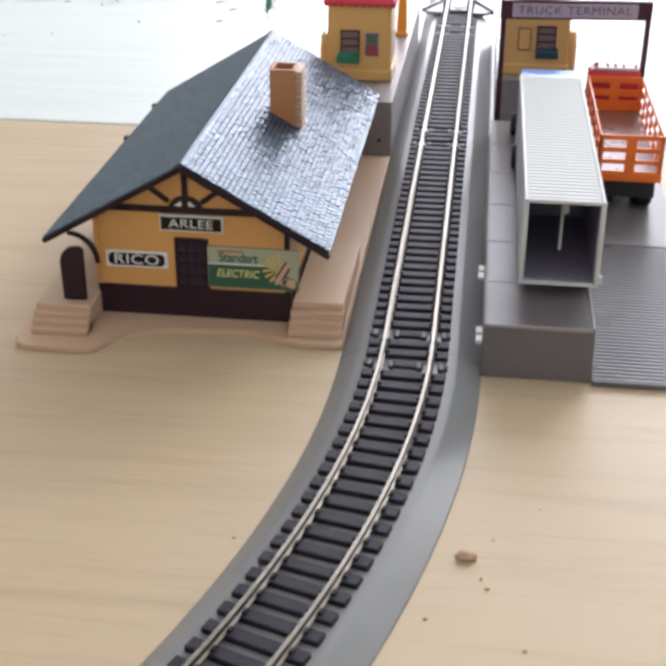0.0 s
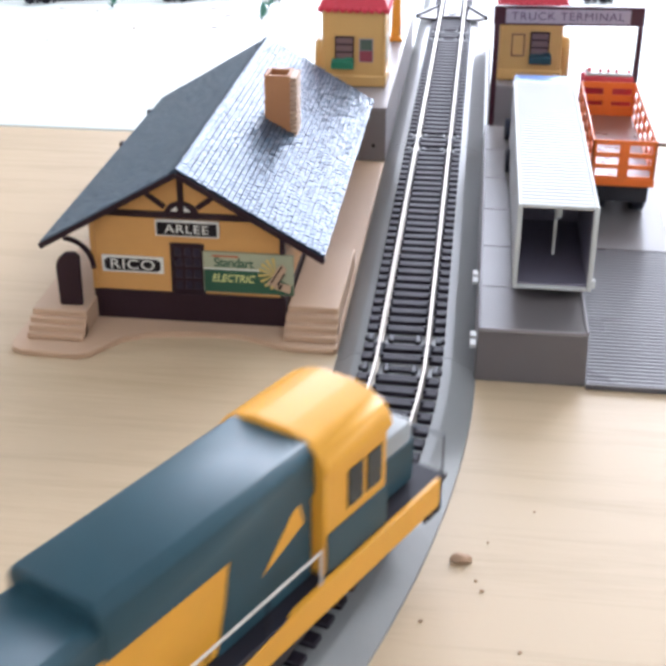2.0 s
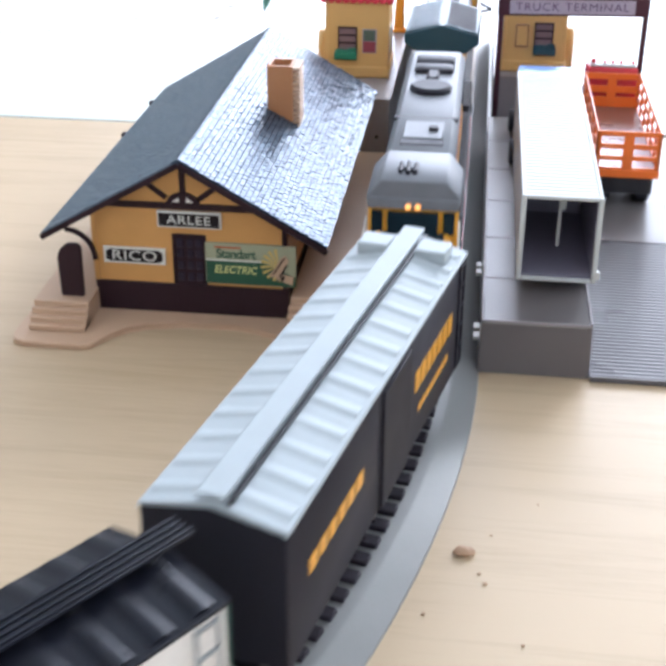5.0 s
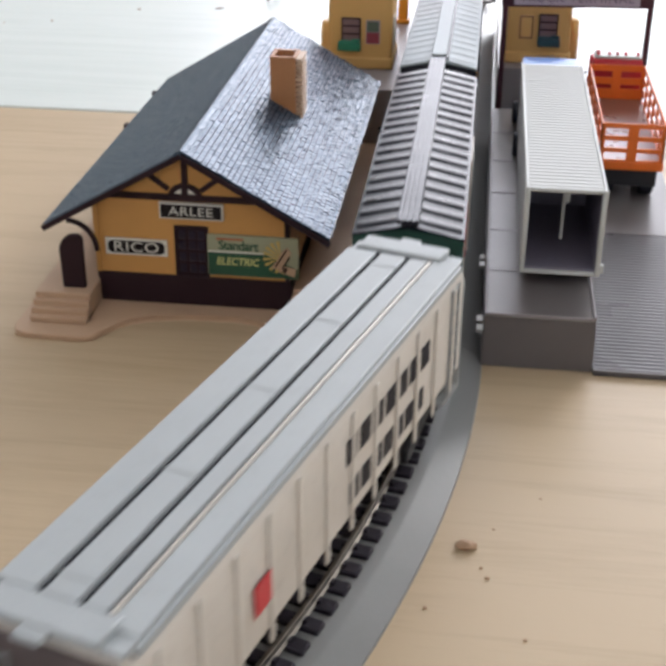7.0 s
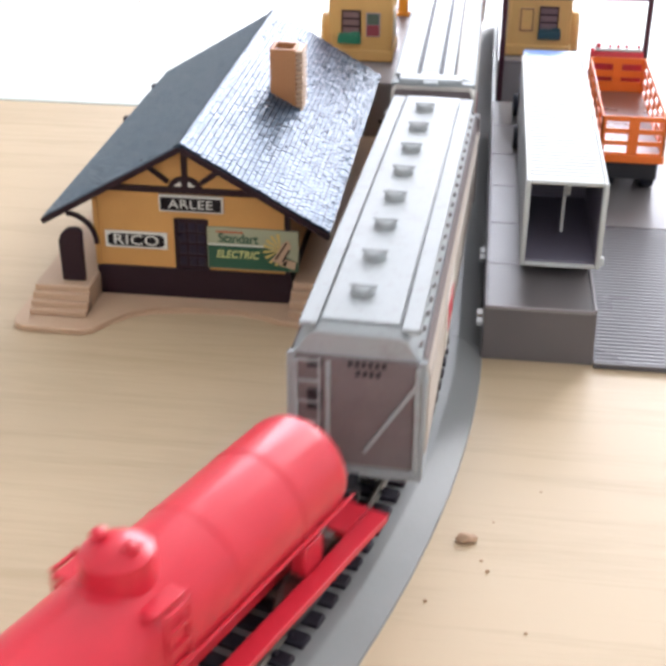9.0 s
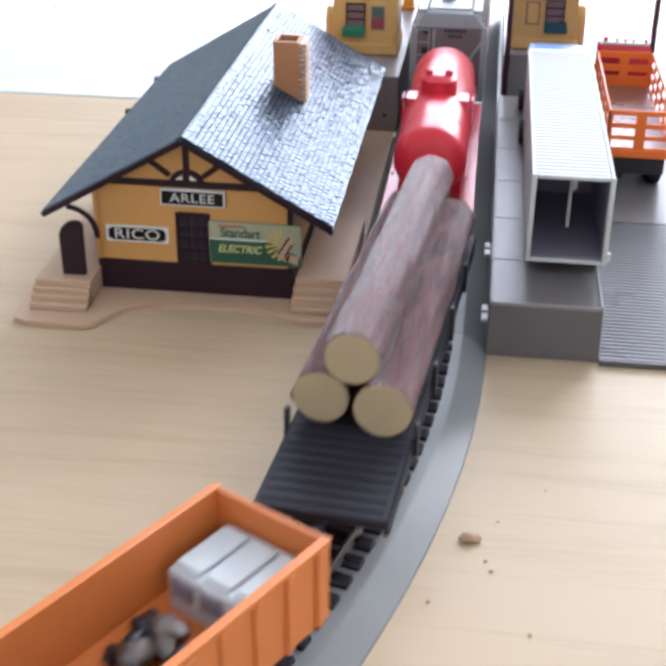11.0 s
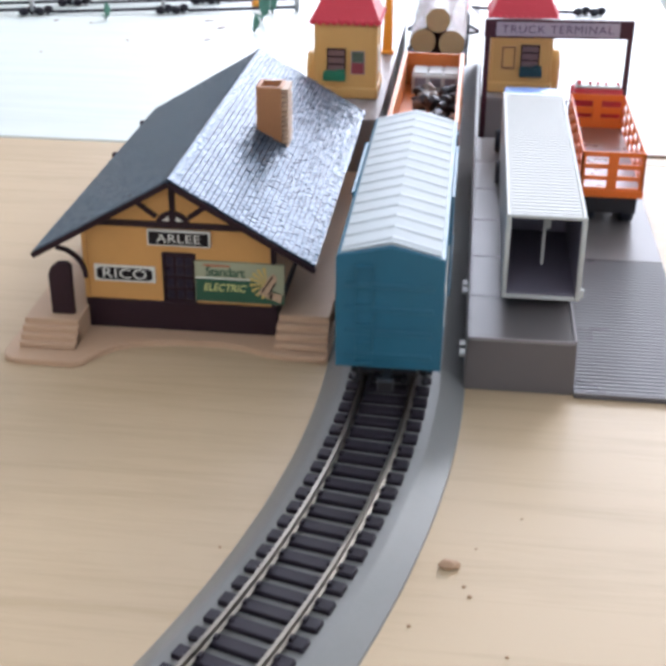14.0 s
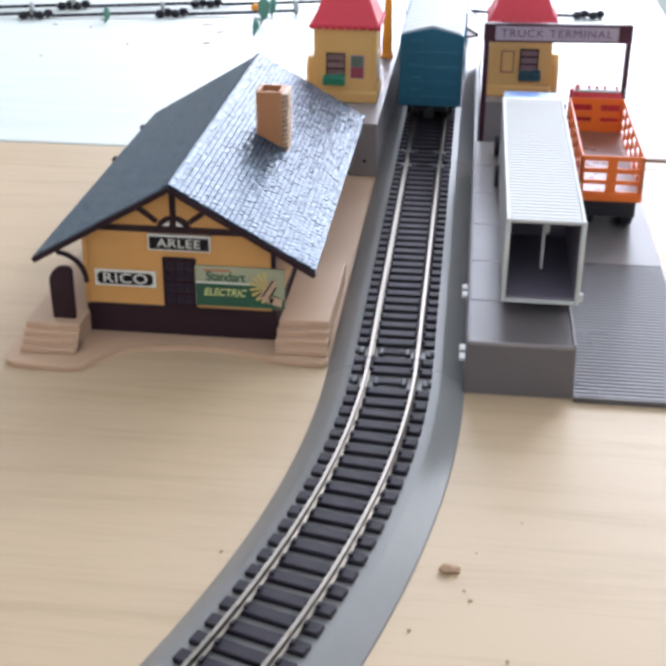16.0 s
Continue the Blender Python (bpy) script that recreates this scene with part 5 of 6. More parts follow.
def hatch_hopper():
    t = vehicle("covered_hopper", "weathered grey covered hopper with round roof hatches", "hopper car", 692, 890, 68)
    h, w = 99, 17.6
    body = [(-w, 15), (-w + 5, 8.8), (w - 5, 8.8), (w, 15), (w + 0.3, 38), (w - 1.2, 44), (w - 6, 48.4), (w - 7, 50.4), (-w + 7, 50.4), (-w + 6, 48.4), (-w + 1.2, 44), (-w - 0.3, 38)]
    part("body", Geo().prism(body, "y", -h + 1, h - 1, 0.8), CAR_GREY, t)
    part("roof_walk", Geo().box(-w + 2.4, -w + 7, -h + 4, h - 4, 49.4, 50.9, 0.2), CAR_GREY, t)
    part("roof_walk", Geo().box(w - 7, w - 2.4, -h + 4, h - 4, 49.4, 50.9, 0.2), CAR_GREY, t)
    part("roof_deck", Geo().box(-w + 7.6, w - 7.6, -h + 6, h - 6, 50.3, 51.2, 0.25), CAR_GREY, t)
    for k in range(8):
        y = -h + 22 + k * (2 * h - 42) / 7
        ht = part("hatch", Geo().cyl((-1.6, y, 51.0), (-1.6, y, 53.2), 3.4, 18, r2=3.0, bev=0.4), CAR_GREY, t)
        part("hatch_clamp", Geo().box(-5.3, 2.1, y - 0.5, y + 0.5, 52.9, 53.6, 0.2), CAR_GREY, ht)
    for k in range(23):
        y = -h + 6 + k * (2 * h - 12) / 22
        g = Geo()
        g.box(w - 2.6, w - 1.6, y - 0.7, y + 0.7, 45.7, 46.7, 0.2)
        part("roof_cleat", g, DUSTY_SHADE, t)
    # panel over the end puts the rear face's shade into colour
    part("end_panel", Geo().prism([(-w + 1, 12), (w - 1, 12), (w - 0.6, 38), (w - 2.4, 43.6), (-w + 2.4, 43.6), (-w + 0.6, 38)], "y", -h, -h + 1.2, 0.3), DUSTY_SHADE, t, "dusty end wall, darkened to paint its shade")
    for x0, z0, z1 in ((-w + 5.2, 40.2, 43.0), (-w + 5.2, 28.0, 34.0), (-w + 5.2, 17.0, 24.0)):
        part("end_opening", Geo().box(x0, x0 + 3.8, -h - 0.3, -h + 0.3, z0, z1, 0.2), BLACK, t)
    for x in (-w + 2.2, -w + 10.6, w - 2.0):
        part("end_stile", Geo().box(x - 0.6, x + 0.6, -h - 0.9, -h + 0.2, 12, 42.5, 0.2), CAR_GREY, t)
    for z, n in ((41.4, 6), (38.8, 4)):
        for k in range(n):
            part("lettering_bar", Geo().box(-2.0 + k * 1.7 + (6 - n), -0.9 + k * 1.7 + (6 - n), -h - 0.2, -h + 0.2, z, z + 1.6), BLACK, t, "dark bar in place of lettering")
    part("end_brace", Geo().box(-0.55, 0.55, 0, 1.0, 0, 25, 0.1, m=Matrix.Translation((w - 15, -h - 1.0, 17)) @ Matrix.Rotation(radians(32), 4, "Y")), CAR_GREY, t)
    for sx in (-1, 1):
        part("side_sign", Geo().box(*sorted((sx * (w + 0.3), sx * (w + 0.95))), -46, -20, 18, 37), CAR_WHITE, t)
        part("sign_mark", Geo().box(*sorted((sx * (w + 0.9), sx * (w + 1.2))), -41, -25, 23, 31), RED, t, "red painted rectangle")
        part("side_sheet", Geo().prism([(sx * w, 15.2), (sx * (w + 0.45), 15.2), (sx * (w + 0.75), 38), (sx * (w + 0.05), 41.6), (sx * (w - 0.4), 41.6), (sx * (w + 0.3), 38)][::sx], "y", -h + 4, h - 12), TAUPE, t, "dusty taupe side sheet")
        part("grime_band", Geo().prism([(sx * (w - 0.3), 41.7), (sx * (w + 0.1), 41.7), (sx * (w - 0.9), 44.3), (sx * (w - 1.3), 44.3)][::sx], "y", -h + 4, h - 4), DUSTY_SHADE, t, "dark grime under the roof edge")
        part("side_ridge", Geo().box(*sorted((sx * (w + 0.3), sx * (w + 1.0))), -h + 4, h - 4, 37.4, 38.4, 0.2), TAUPE, t)
        ladder(t, sx * w - (0 if sx > 0 else 0.7), h - 6, 12, 44, DUSTY_SHADE)
    end_frames(t, h, w, 50, CAR_GREY)
    bogies(t, 74)
    couplers(t, h)


def trough_hopper():
    t = vehicle("covered_hopper", "pale grey covered hopper with long roof troughs", "hopper car", 905, 1083, 62)
    h, w = 89, 16.5
    part("body", Geo().prism([(-w, 16), (-w + 4, 9), (w - 4, 9), (w, 16), (w, 45.4), (w - 1.8, 49.4), (-w + 1.8, 49.4), (-w, 45.4)], "y", -h + 1, h - 1, 0.5), CAR_WHITE, t)
    part("roof", Geo().box(-w + 0.6, w - 0.6, -h + 1, h - 1, 49.2, 50.4, 0.3), PALE_GREY, t)
    part("roof_gutter", Geo().box(-14.5, 8.7, -h + 6, h - 6, 50.3, 50.75), LOCO_DARK, t, "dark grey roof gutter")
    for x0, x1 in ((-15.6, -6.8), (-5.4, 2.0), (3.3, 8.2)):
        part("trough_cover", Geo().box(x0, x1, -h + 8, h - 10, 50.2, 52.0, 0.4), PALE_GREY, t)
    part("roof_ridge", Geo().box(8.8, 9.6, -h + 8, h - 10, 50.2, 52.2, 0.3), CAR_WHITE, t)
    part("roof_slope", Geo().prism([(9.7, 50.2), (9.7, 51.5), (15.6, 50.5), (15.6, 50.0)], "y", -h + 6, h - 6, 0.15), PALE_GREY, t)
    for k in range(5):
        y = -h + 14 + k * (2 * h - 32) / 4
        part("cover_batten", Geo().box(-5.5, 2.1, y - 0.5, y + 0.5, 51.8, 52.2, 0.15), PALE_GREY, t)
    for sy in (-1, 1):
        part("end_walk", Geo().box(-w + 3, w - 5, *sorted((sy * (h - 8), sy * h)), 50.0, 52.2, 0.4), PALE_GREY, t)
        part("end_step", Geo().box(-4, 2, *sorted((sy * (h - 4), sy * (h + 3))), 50.2, 51.8, 0.4), PALE_GREY, t)
    for sx in (-1, 1):
        for k in range(12):
            y = -h + 10 + k * (2 * h - 20) / 11
            part("side_post", Geo().box(*sorted((sx * w, sx * (w + 0.8))), y - 0.7, y + 0.7, 12, 45, 0.2), CAR_WHITE, t)
        bars(t, "lettering_bar", sx * (w + 0.1), [(4, 62, 32, 38.5, 7), (6, 58, 20, 26, 7)], LOCO_DARK, "dark bar in place of lettering")
        part("sign_mark", Geo().box(*sorted((sx * (w + 0.6), sx * (w + 1.0))), -44, -37, 24.5, 32), RED, t, "red painted square")
        ladder(t, sx * w - (0 if sx > 0 else 0.7), h - 9, 12, 44, CAR_GREY)
        part("roof_edge", Geo().box(*sorted((sx * (w - 1.4), sx * (w + 0.3))), -h + 4, h - 4, 47.6, 49.6, 0.3), PALE_GREY, t)
    for sy in (-1, 1):
        # both ends covered by panels with painted shade
        part("end_panel", Geo().prism([(-w + 1, 12), (w - 1, 12), (w - 0.8, 44.6), (w - 2, 47.6), (-w + 2, 47.6), (-w + 0.8, 44.6)], "y", *sorted((sy * (h - 1.2), sy * (h - 0.2))), 0.2), DUSTY_SHADE, t, "dusty end wall, darkened to paint its shade")
    end_frames(t, h, w, 50, CAR_GREY)
    bogies(t, 66)
    couplers(t, h)


def black_roof_boxcar():
    t = vehicle("boxcar", "cream boxcar with black ribbed roof and green ends", "boxcar", 1101, 1275, 58)
    h, w = 87, 16.9
    part("body", Geo().prism(peaked(w, 8.4, 45.0, 48.4), "y", -h + 0.8, h - 0.8, 0.3), CAR_WHITE, t)
    for sy in (-1, 1):
        part("end_wall", Geo().prism(peaked(w + 0.1, 8.3, 45.2, 48.6), "y", *sorted((sy * h, sy * (h - 1.4))), 0.3), DARK_GREEN, t, "dark green end wall")
    part("roof", Geo().prism([(-w - 0.3, 44.6), (-w - 0.3, 45.6), (0, 49.4), (w + 0.3, 45.6), (w + 0.3, 44.6), (0, 48.2)], "y", -h, h, 0.2), BLACK_ROOF, t)
    roof_ribs(t, w + 0.2, h - 3, 45.4, 49.2, 17, BLACK_ROOF, 0.62, rise=0.75)
    walk_ = part("roof_walk", Geo().box(-3.4, 3.4, -h - 4, h + 4, 51.2, 52.2, 0.2), BLACK_ROOF, t, "slatted dark roof walkway")
    g = Geo()
    for k in range(4):
        g.box(-3.0 + k * 1.65, -2.0 + k * 1.65, -h - 4, h + 4, 52.1, 52.7, 0.1)
    part("walk_slats", g, BLACK_ROOF, walk_)
    for k in range(10):
        y = -h + 6 + k * (2 * h - 12) / 9
        part("walk_support", Geo().box(-2.6, 2.6, y - 0.6, y + 0.6, 48.8, 51.3), BLACK, t)
    for sx in (-1, 1):
        d = part("door", Geo().box(*sorted((sx * w, sx * (w + 0.9))), -12, 16, 9, 43.6, 0.2), CAR_WHITE, t)
        part("door_bar", Geo().box(*sorted((sx * (w + 0.8), sx * (w + 1.4))), -11, -10, 10, 42).box(*sorted((sx * (w + 0.8), sx * (w + 1.4))), 3, 4, 10, 42), CAR_GREY, d)
        part("sign_mark", Geo().prism([(-46, 24), (-42, 20), (-33, 30), (-33, 36), (-37, 38), (-46, 30)], "x", *sorted((sx * w, sx * (w + 0.3)))), RED, t, "red painted emblem")
        bars(t, "lettering_bar", sx * w, [(-68, -50, 14, 16, 5), (24, 70, 24, 28, 7)], CAR_GREY, "grey bar in place of lettering")
        ladder(t, sx * w - (0 if sx > 0 else 0.7), h - 6, 10, 43, CAR_GREY)
    part("underframe", Geo().box(-9, 9, -h + 4, h - 4, 6.5, 8.6), BLACK, t)
    bogies(t, 60)
    couplers(t, h)


def silver_roof_boxcar():
    t = vehicle("boxcar", "dark-sided boxcar with bright silver ribbed roof", "boxcar", 1290, 1440, 50)
    h, w = 74.5, 16.6
    part("body", Geo().prism(peaked(w, 8.4, 44.6, 48.0), "y", -h, h, 0.4), LOCO_DARK, t)
    part("roof", Geo().prism([(-w - 0.2, 44.0), (-w - 0.2, 45.2), (0, 49.0), (w + 0.2, 45.2), (w + 0.2, 44.0), (0, 47.6)], "y", -h, h, 0.2), SILVER, t)
    roof_ribs(t, w + 0.1, h - 3, 45.0, 48.8, 13, SILVER, 0.5, rise=0.5)
    part("roof_walk", Geo().box(-3.2, 3.2, -h, h, 50.0, 50.9, 0.2), SILVER, t)
    part("walk_gap", Geo().box(3.3, 4.3, -h + 1, h - 1, 48.4, 49.2), BLACK, t)
    part("roof_hatch", Geo().box(4, 13.5, h - 15, h - 6, 46.4, 50.2, 0.4), SILVER, t)
    part("roof_hatch", Geo().box(-13.5, -4, h - 15, h - 6, 46.4, 50.2, 0.4), SILVER, t)
    for sx in (-1, 1):
        d = part("door", Geo().box(*sorted((sx * w, sx * (w + 0.9))), -11, 13, 9, 43, 0.2), LOCO_DARK, t)
        bars(t, "lettering_bar", sx * w, [(20, 60, 26, 32, 7), (24, 56, 18, 20, 8), (-62, -24, 26, 30, 6)], LOCO_YELLOW, "yellow bar in place of lettering")
        ladder(t, sx * w - (0 if sx > 0 else 0.7), h - 6, 10, 43, LOCO_DARK)
    part("underframe", Geo().box(-9, 9, -h + 4, h - 4, 6.5, 8.6), BLACK, t)
    bogies(t, 50)
    couplers(t, h)


def rails_of(t, w, y0, y1, zf, zt, material, n, posts=None):
    for sx in (-1, 1):
        part("hand_rail", Geo().tube([(sx * w, y0, zf), (sx * w, y0, zt), (sx * w, y1, zt), (sx * w, y1, zf)], 0.4), material, t)
        for k in range(n):
            y = y0 + (y1 - y0) * (k + 1) / (n + 1)
            part("rail_post", Geo().cyl((sx * w, y, zf), (sx * w, y, zt), 0.28, 6), posts or material, t)


def yellow_grey_loco():
    """Road engine running cab to the rear: grey roof, yellow sides."""
    t = vehicle("diesel_locomotive", "yellow diesel locomotive with grey roof and fans", "locomotive", 1453, 1673, 66)
    h, w, hw = 110, 16.6, 12.4
    part("walkway", Geo().box(-w, w, -h, h, 13.6, 15.4, 0.3), LOCO_DARK, t)
    for sx in (-1, 1):
        part("side_sill", Geo().box(*sorted((sx * (w - 1.2), sx * w)), -h + 4, h - 4, 9.6, 13.7, 0.2), LOCO_YELLOW, t)
        part("red_stripe", Geo().box(*sorted((sx * w, sx * (w + 0.3))), -h + 4, h - 4, 13.0, 14.2), RED, t)
        part("tank_skirt", Geo().box(*sorted((sx * 6, sx * 14)), -26, 26, 2.6, 9.6, 0.8), LOCO_DARK, t)
    part("hood", Geo().box(-hw, hw, -56, 88, 15.4, 45.0, 0.5), LOCO_YELLOW, t, "yellow long hood")
    part("hood_roof", Geo().prism([(-hw - 0.3, 41.5), (hw + 0.3, 41.5), (hw + 0.3, 46.6), (hw - 2, 49.6), (-hw + 2, 49.6), (-hw - 0.3, 46.6)], "y", -56, 88.5, 0.4), LOCO_GREY, t, "grey hood roof")
    for y in (70, 56):
        for_ = part("roof_fan", Geo().box(-8.5, 8.5, y - 5.5, y + 5.5, 49.2, 51.8, 1.8, 2), LOCO_DARK, t, "dark radiator housing")
    part("roof_fan", Geo().cyl((0, 26, 49.2), (0, 26, 52.2), 8.8, 24, bev=1.2), LOCO_DARK, t, "round dark roof fan")
    part("exhaust_stack", Geo().box(-2.6, 2.6, 35, 48, 49.2, 52.4, 1.0), LOCO_DARK, t)
    part("roof_step", Geo().box(-hw, hw, -12, -9, 48.2, 49.6, 0.3), LOCO_DARK, t)
    part("roof_box", Geo().box(-7.5, 7.5, -38, -18, 48.6, 50.4, 0.5), LOCO_GREY, t)
    part("roof_vent", Geo().box(-7.8, 7.8, -44, -38.4, 48.6, 50.0, 0.3).box(2, 5.5, -30, -26, 50.2, 51.6, 0.3), LOCO_DARK, t)
    for sx in (-1, 1):
        part("hood_grille", Geo().box(*sorted((sx * hw, sx * (hw + 0.5))), 56, 88, 35, 46, 0.2), LOCO_DARK, t)
        bars(t, "lettering_bar", sx * (hw + 0.02), [(-46, -4, 29.5, 34, 5), (4, 54, 29.5, 34, 7)], LETTER_RED, "dull red bar in place of lettering")
        for k in range(10):
            part("hood_door", Geo().box(*sorted((sx * hw, sx * (hw + 0.35))), -50 + k * 13, -40 + k * 13, 17, 26, 0.1), LOCO_YELLOW, t)
    cab_body = part("cab", Geo().box(-15.2, 15.2, -84, -56, 15.4, 43.5, 0.5), LOCO_YELLOW, t)
    part("cab_roof", Geo().prism([(-15.8, 43.0), (15.8, 43.0), (15.8, 45.4), (11, 51.2), (-11, 51.2), (-15.8, 45.4)], "y", -85.5, -55.5, 0.5), LOCO_GREY, t, "grey cab roof")
    part("roof_horn", Geo().box(-6, 0, -76, -75, 51, 52.4).cyl((-5, -79, 52), (-5, -71, 52), 0.8, 8).cyl((-2.5, -80, 52), (-2.5, -70, 52), 0.8, 8).cyl((0, -79, 52), (0, -71, 52), 0.8, 8), LOCO_DARK, t)
    part("brow", Geo().box(-15.4, 15.4, -86.3, -84, 41.2, 45.2, 0.5), LOCO_GREY, t)
    part("windscreen", Geo().box(-8.5, 8.5, -86.0, -84, 27.0, 40, 0.3), GLASS_DARK, t, "dark cab windscreen")
    for sx in (-1, 1):
        part("side_window", Geo().box(*sorted((sx * 15.1, sx * 15.5)), -78, -62, 31, 40), GLASS_DARK, t)
        part("windscreen", Geo().box(*sorted((sx * 10.2, sx * 14)), -84.6, -84, 32, 40, 0.2), GLASS_DARK, t)
        part("head_lamp", Geo().cyl((sx * 1.6, -86.9, 42.4), (sx * 1.6, -86.0, 42.4), 1.0, 12), AMBER, t, "lit warm headlamp")
    part("nose", Geo().prism([(-84, 15.4), (-84, 33.0), (-96, 28.0), (-100, 25.5), (-100, 15.4)][::-1], "x", -13.0, 13.0, 1.0), LOCO_YELLOW, t, "yellow sloping nose")
    part("nose_glass", Geo().quads([(-10.6, -84.9, 32.75), (10.6, -84.9, 32.75), (11.4, -95.0, 28.55), (-11.4, -95.0, 28.55)], [(0, 1, 2, 3)]), GLASS_DARK, t)
    for sy in (-1, 1):
        part("pilot", Geo().box(-15.5, 15.5, *sorted((sy * (h - 2), sy * h)), 3, 14, 0.5), LOCO_DARK, t)
        part("end_steps", Geo().box(-16, -10, *sorted((sy * (h - 9), sy * (h - 2))), 4, 9, 0.4).box(10, 16, *sorted((sy * (h - 9), sy * (h - 2))), 4, 9, 0.4), LOCO_DARK, t)
    for sx in (-1, 1):
        part("grab_wire", Geo().tube([(sx * 16, -107, 15), (sx * 16, -107, 29), (sx * 15.6, -86, 38)], 0.35), CAR_WHITE, t, "thin bent wire rail")
    rails_of(t, 15.8, -54, 104, 15, 27, LOCO_DARK, 7)
    for sx in (-1, 1):
        part("end_rail", Geo().tube([(sx * 15.6, -h + 1, 15), (sx * 15.6, -h + 1, 27), (sx * 6, -h + 1, 27), (sx * 6, -h + 1, 15)], 0.4), LOCO_GREY, t)
    bogies(t, 66, (-18, 0, 18))
    couplers(t, h, 8, 7)


def green_yellow_loco():
    """Leading road engine: dark green top, yellow sides, winged radiator at its rear."""
    t = vehicle("diesel_locomotive", "green and yellow diesel locomotive with winged radiator", "locomotive", 1683, 1945, 76)
    h, w, hw = 131, 16.6, 11.4
    part("walkway", Geo().box(-w, w, -h, h, 13.6, 15.4, 0.3), LOCO_DARK, t)
    for sx in (-1, 1):
        part("side_sill", Geo().box(*sorted((sx * (w - 1.2), sx * w)), -h + 4, 20, 9.4, 13.7, 0.2), LOCO_DARK, t)
        part("side_sill", Geo().prism([(20, 7.6), (h - 4, 7.6), (h - 4, 15.8), (66, 15.8), (20, 11.6)], "x", *sorted((sx * (w - 1.2), sx * (w + 0.3))), 0.2), LOCO_YELLOW, t, "yellow side sill")
        part("sill_line", Geo().box(*sorted((sx * w, sx * (w + 0.3))), -h + 4, 18, 13.2, 14.2), CAR_WHITE, t)
        part("tank_skirt", Geo().box(*sorted((sx * 6, sx * 14)), -34, 34, 2.6, 9.6, 0.8), LOCO_DARK, t)
    part("hood", Geo().box(-hw, hw, -114, 76, 15.4, 40.6, 0.5), LOCO_YELLOW, t, "yellow long hood")
    part("hood_top", Geo().prism([(-hw - 0.3, 38.2), (hw + 0.3, 38.2), (hw + 0.3, 44), (hw - 1.5, 46.6), (-hw + 1.5, 46.6), (-hw - 0.3, 44)], "y", -114, 12, 0.4), LOCO_GREEN, t, "dark green hood top")
    part("hood_hump", Geo().prism([(-hw - 1, 37.6), (hw + 1, 37.6), (hw + 1, 48), (hw - 1.2, 50.8), (-hw + 1.2, 50.8), (-hw - 1, 48)], "y", 10, 77, 0.5), LOCO_GREEN, t, "raised dark green equipment hood")
    for sx in (-1, 1):
        part("green_flash", Geo().prism([(48, 41), (76, 41), (76, 15.6), (42, 15.6), (45, 26)], "x", *sorted((sx * (hw + 0.02), sx * (hw + 0.4)))), LOCO_GREEN, t, "dark green zigzag paint")
        part("yellow_spike", Geo().prism([(58, 27), (71, 39), (73, 32)], "x", *sorted((sx * (hw + 0.1), sx * (hw + 0.6)))), LOCO_YELLOW, t)
        bars(t, "lettering_bar", sx * (hw + 0.02), [(-30, 2, 30, 32, 9), (-26, -2, 25.5, 27.5, 8), (-70, -58, 22, 27, 3), (-80, -74, 28, 32, 2)], LOCO_GREEN, "dark green bar in place of lettering")
        for k in range(9):
            part("hood_door", Geo().box(*sorted((sx * hw, sx * (hw + 0.3))), -58 + k * 10, -50 + k * 10, 16.5, 23, 0.1), LOCO_YELLOW, t)
    part("silencer_box", Geo().box(-6.5, 6.5, -46, -33, 46.4, 51.4, 0.8), LOCO_GREY, t, "grey exhaust silencer box")
    part("roof_bell", Geo().box(-2.5, 2.5, -22, -12, 46.4, 48.6, 0.6).cyl((-3, -16, 48.4), (3, -16, 48.4), 1.4, 10), LOCO_DARK, t)
    wing = [(-18.3, 42.4), (-11.5, 37.5), (11.5, 37.5), (18.3, 42.4), (18.3, 46.8), (0.5, 51.4), (-0.5, 51.4), (-18.3, 46.8)]
    wg = part("radiator_wing", Geo().prism(wing, "y", -120, -62, 0.6), LOCO_GREEN, t, "overhanging winged radiator")
    for sx in (-1, 1):
        m = Matrix.Translation((0, 0, 51.5)) @ Matrix.Rotation(radians(sx * 14.5), 4, "Y")
        fg = Geo().box(*sorted((sx * 1.2, sx * 17.9)), -118, -116.4, -0.2, 0.7, 0.15, m=m).box(*sorted((sx * 1.2, sx * 17.9)), -65.6, -64, -0.2, 0.7, 0.15, m=m)
        fg.box(*sorted((sx * 1.2, sx * 2.4)), -116.4, -65.6, -0.2, 0.7, 0.15, m=m).box(*sorted((sx * 16.7, sx * 17.9)), -116.4, -65.6, -0.2, 0.7, 0.15, m=m)
        part("grille_frame", fg, LOCO_GREEN, wg)
        gg = Geo()
        for k in range(16):
            y = -115.4 + k * 3.15
            gg.box(*sorted((sx * 2.4, sx * 16.7)), y, y + 1.5, -0.2, 0.9, m=m)
        part("grille_slats", gg, LOCO_GREEN if sx < 0 else LOCO_DARK, wg)
    part("hood_end", Geo().box(-hw + 0.6, hw - 0.6, -116.5, -114, 15.4, 38, 0.5), LOCO_YELLOW, t)
    part("end_door", Geo().box(-1.0, 1.0, -117.2, -116.3, 16, 37, 0.2), BED_BROWN, t)
    part("end_lamp", Geo().box(-3, 3, -118, -116, 38.5, 42, 0.4), LOCO_DARK, t)
    part("cab", Geo().box(-15, 15, 77, 103, 15.4, 44, 0.6), LOCO_YELLOW, t)
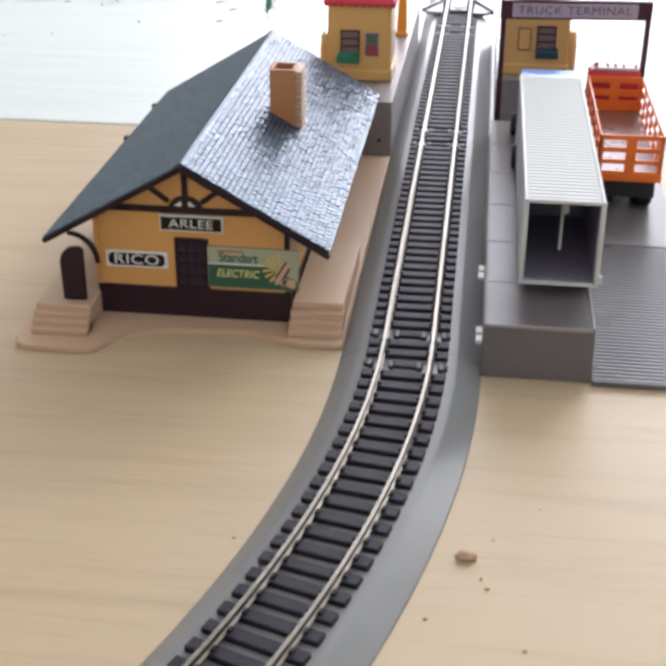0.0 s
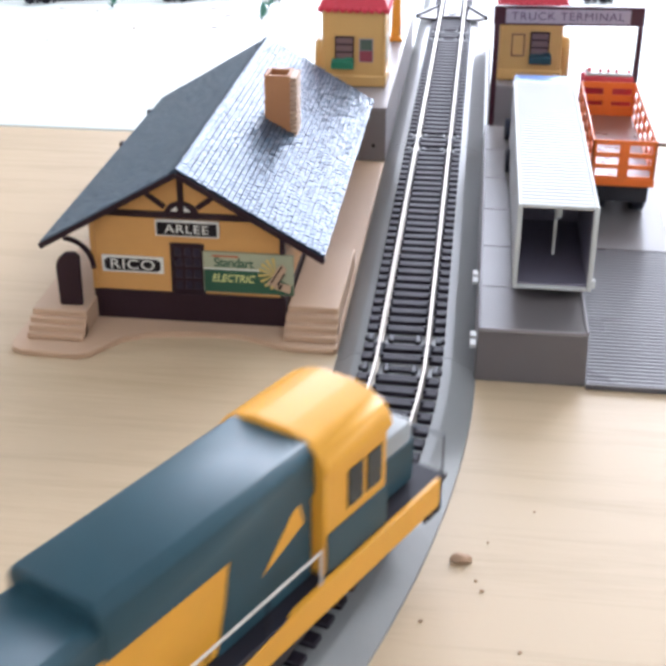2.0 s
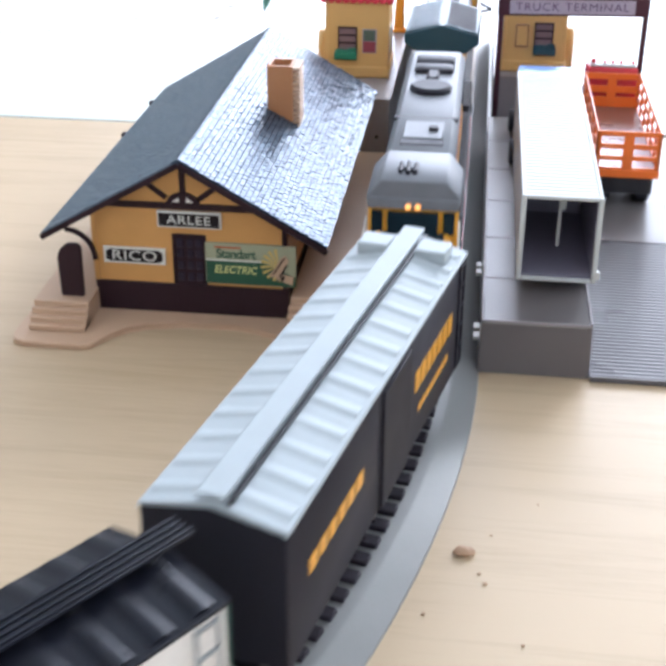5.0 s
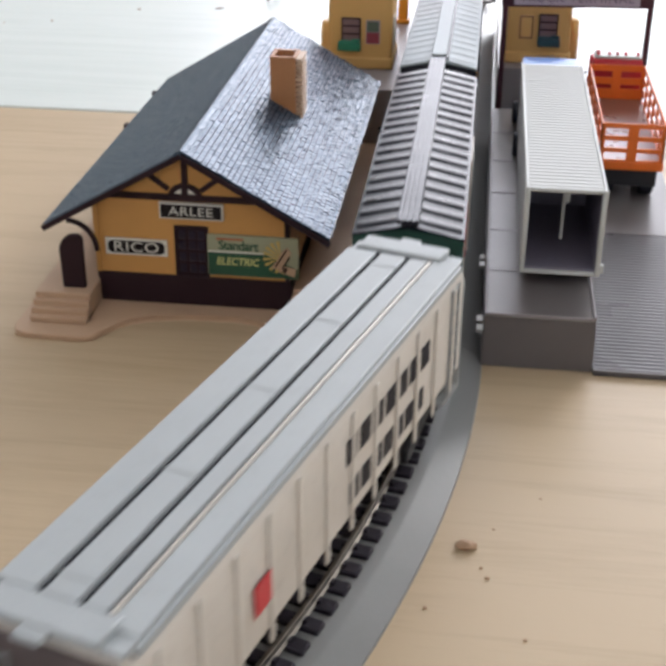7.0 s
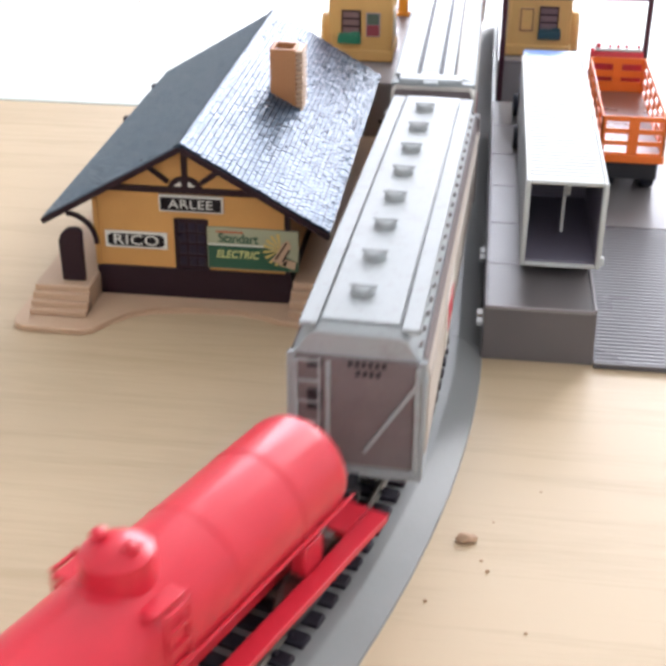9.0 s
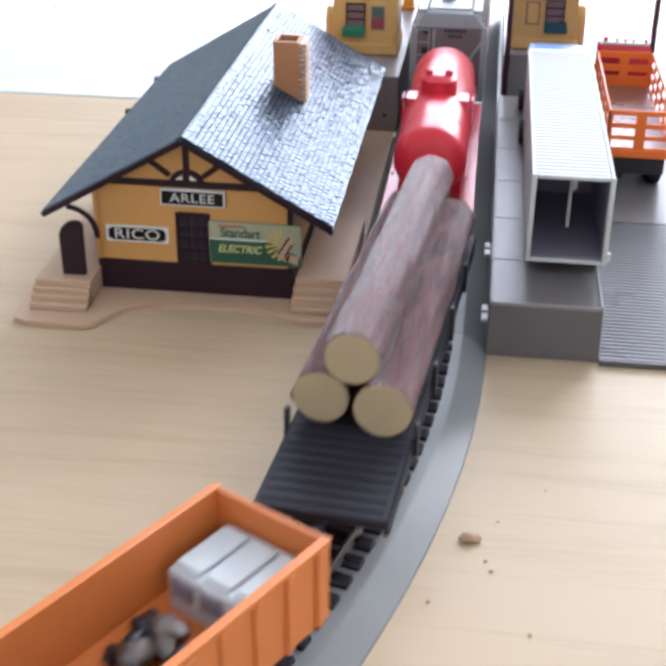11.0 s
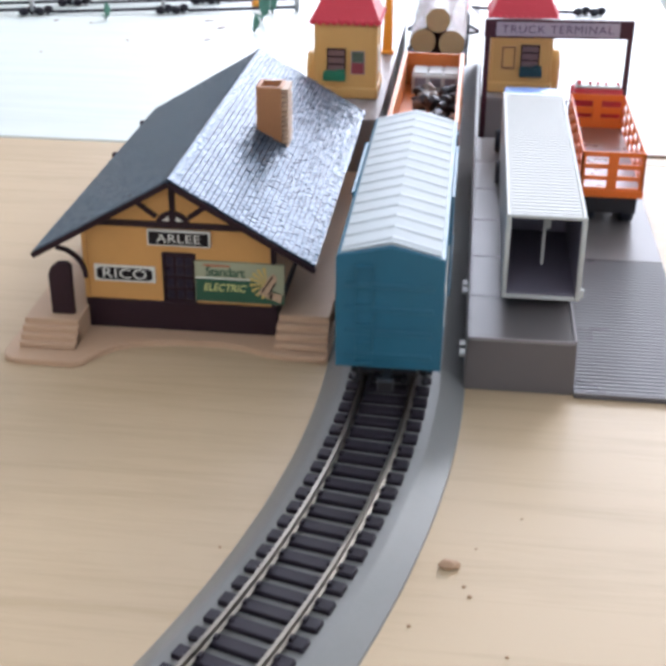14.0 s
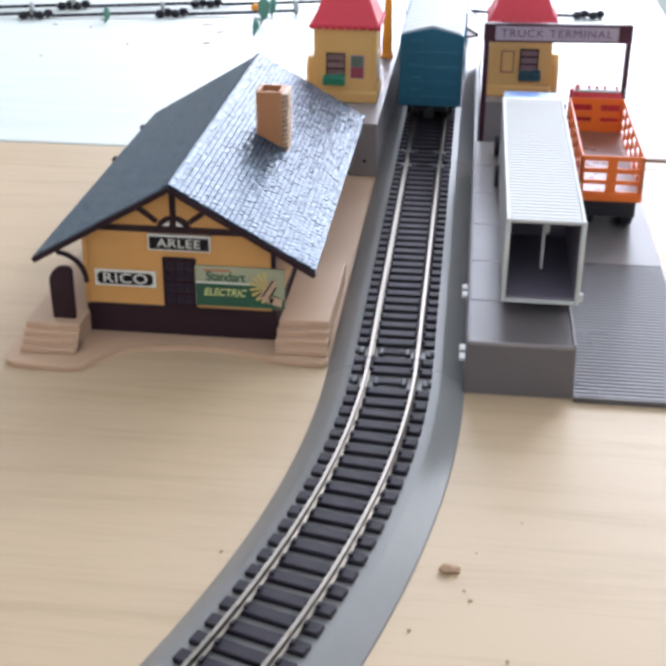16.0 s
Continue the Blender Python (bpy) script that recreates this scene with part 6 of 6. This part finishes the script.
    part("cab_roof", Geo().prism([(-15.6, 42.5), (15.6, 42.5), (15.5, 45.5), (13.6, 48.8), (9.4, 51.2), (4.5, 52.4), (-4.5, 52.4), (-9.4, 51.2), (-13.6, 48.8), (-15.5, 45.5)], "y", 76.5, 104.5, 0.7), LOCO_YELLOW, t, "yellow cab roof")
    part("windscreen", Geo().box(-13, 13, 103, 103.6, 30, 42, 0.2), GLASS_DARK, t)
    for sx in (-1, 1):
        for y0, y1 in ((86, 92), (94, 100)):
            part("side_window", Geo().box(*sorted((sx * 14.9, sx * 15.4)), y0, y1, 30, 40), GLASS_DARK, t)
        part("cab_stripe", Geo().box(*sorted((sx * 15, sx * 15.4)), 77.5, 103, 16, 27, 0.1), LOCO_GREEN, t)
    # pale grey here is glare on the nose top, put into its colour
    part("nose", Geo().box(-10.5, 10.5, 103, 123, 15.4, 34, 1.8, 2), CAR_GREY, t, "nose with top glare painted in pale grey")
    part("nose_band", Geo().box(-10.9, 10.9, 103, 123.4, 15.6, 29, 1.0), LOCO_GREEN, t)
    for sy in (-1, 1):
        part("pilot", Geo().box(-15.5, 15.5, *sorted((sy * (h - 2), sy * h)), 3, 14, 0.5), LOCO_DARK, t)
        part("end_steps", Geo().box(-16, -10, *sorted((sy * (h - 9), sy * (h - 2))), 4, 9, 0.4).box(10, 16, *sorted((sy * (h - 9), sy * (h - 2))), 4, 9, 0.4), LOCO_DARK, t)
        for sx in (-1, 1):
            part("end_rail", Geo().tube([(sx * 15.6, sy * (h - 1), 15), (sx * 15.6, sy * (h - 1), 27), (sx * 6, sy * (h - 1), 27), (sx * 6, sy * (h - 1), 15)], 0.4), LOCO_GREY, t)
    rails_of(t, 16.0, -h + 4, 74, 15, 25, CAR_WHITE, 9, LOCO_DARK)
    bogies(t, 76, (-18, 0, 18))
    couplers(t, h, 8, 7)


AMBER = plastic("lamp_amber", (0.85, 0.36, 0.08), 0.3, 0.02)
AMBER.node_tree.nodes["Principled BSDF"].inputs["Emission Color"].default_value = (1.0, 0.42, 0.12, 1)
AMBER.node_tree.nodes["Principled BSDF"].inputs["Emission Strength"].default_value = 1.6

blue_boxcar()
gondola()
log_flat()
tank_car()
hatch_hopper()
trough_hopper()
black_roof_boxcar()
silver_roof_boxcar()
yellow_grey_loco()
green_yellow_loco()


# ---- the movement of the train ----
SPEEDS = ((0.0, 183.0), (2.1, 186.0), (2.5, 203.0), (3.0, 195.0), (4.1, 195.0), (4.6, 170.0), (8.5, 165.0), (11.0, 154.0), (16.0, 154.0))


def run(t):
    """Millimetres travelled since the start; the train slows gently on the way."""
    d = 0.0
    for (ta, va), (tb, vb) in zip(SPEEDS, SPEEDS[1:]):
        u = min(max(t, ta), tb) - ta
        d += va * u + (vb - va) * u * u / (2 * (tb - ta))
    return d


def tail(t):
    """Millimetres along the track of the train's tail at t seconds."""
    return 59.0 + run(t) - run(14.5)


def body_pose(s, b):
    xa, ya, ha = track(s + b)
    xb, yb, hb = track(s - b)
    return (xa + xb) / 2, (ya + yb) / 2, math.degrees(math.atan2(-(xa - xb), ya - yb))


def motions():
    times = [k * 0.25 for k in range(65)]
    for t, mid, b, bogie in CARS:
        rows = []
        sub = [[] for _ in bogie]
        for s in times:
            d = tail(s) + mid
            x, y, h = body_pose(d, b)
            rows.append((s, pose(x * MM, y * MM, 9 * MM, 0, 0, h)))
            for k, (bg, at) in enumerate(bogie):
                turn = math.degrees(track(d + at)[2]) - h
                sub[k].append((s, pose(0, at * MM, 0, 0, 0, (turn + 180) % 360 - 180)))
        walk(t, rows)
        for (bg, at), r in zip(bogie, sub):
            walk(bg, r)


motions()
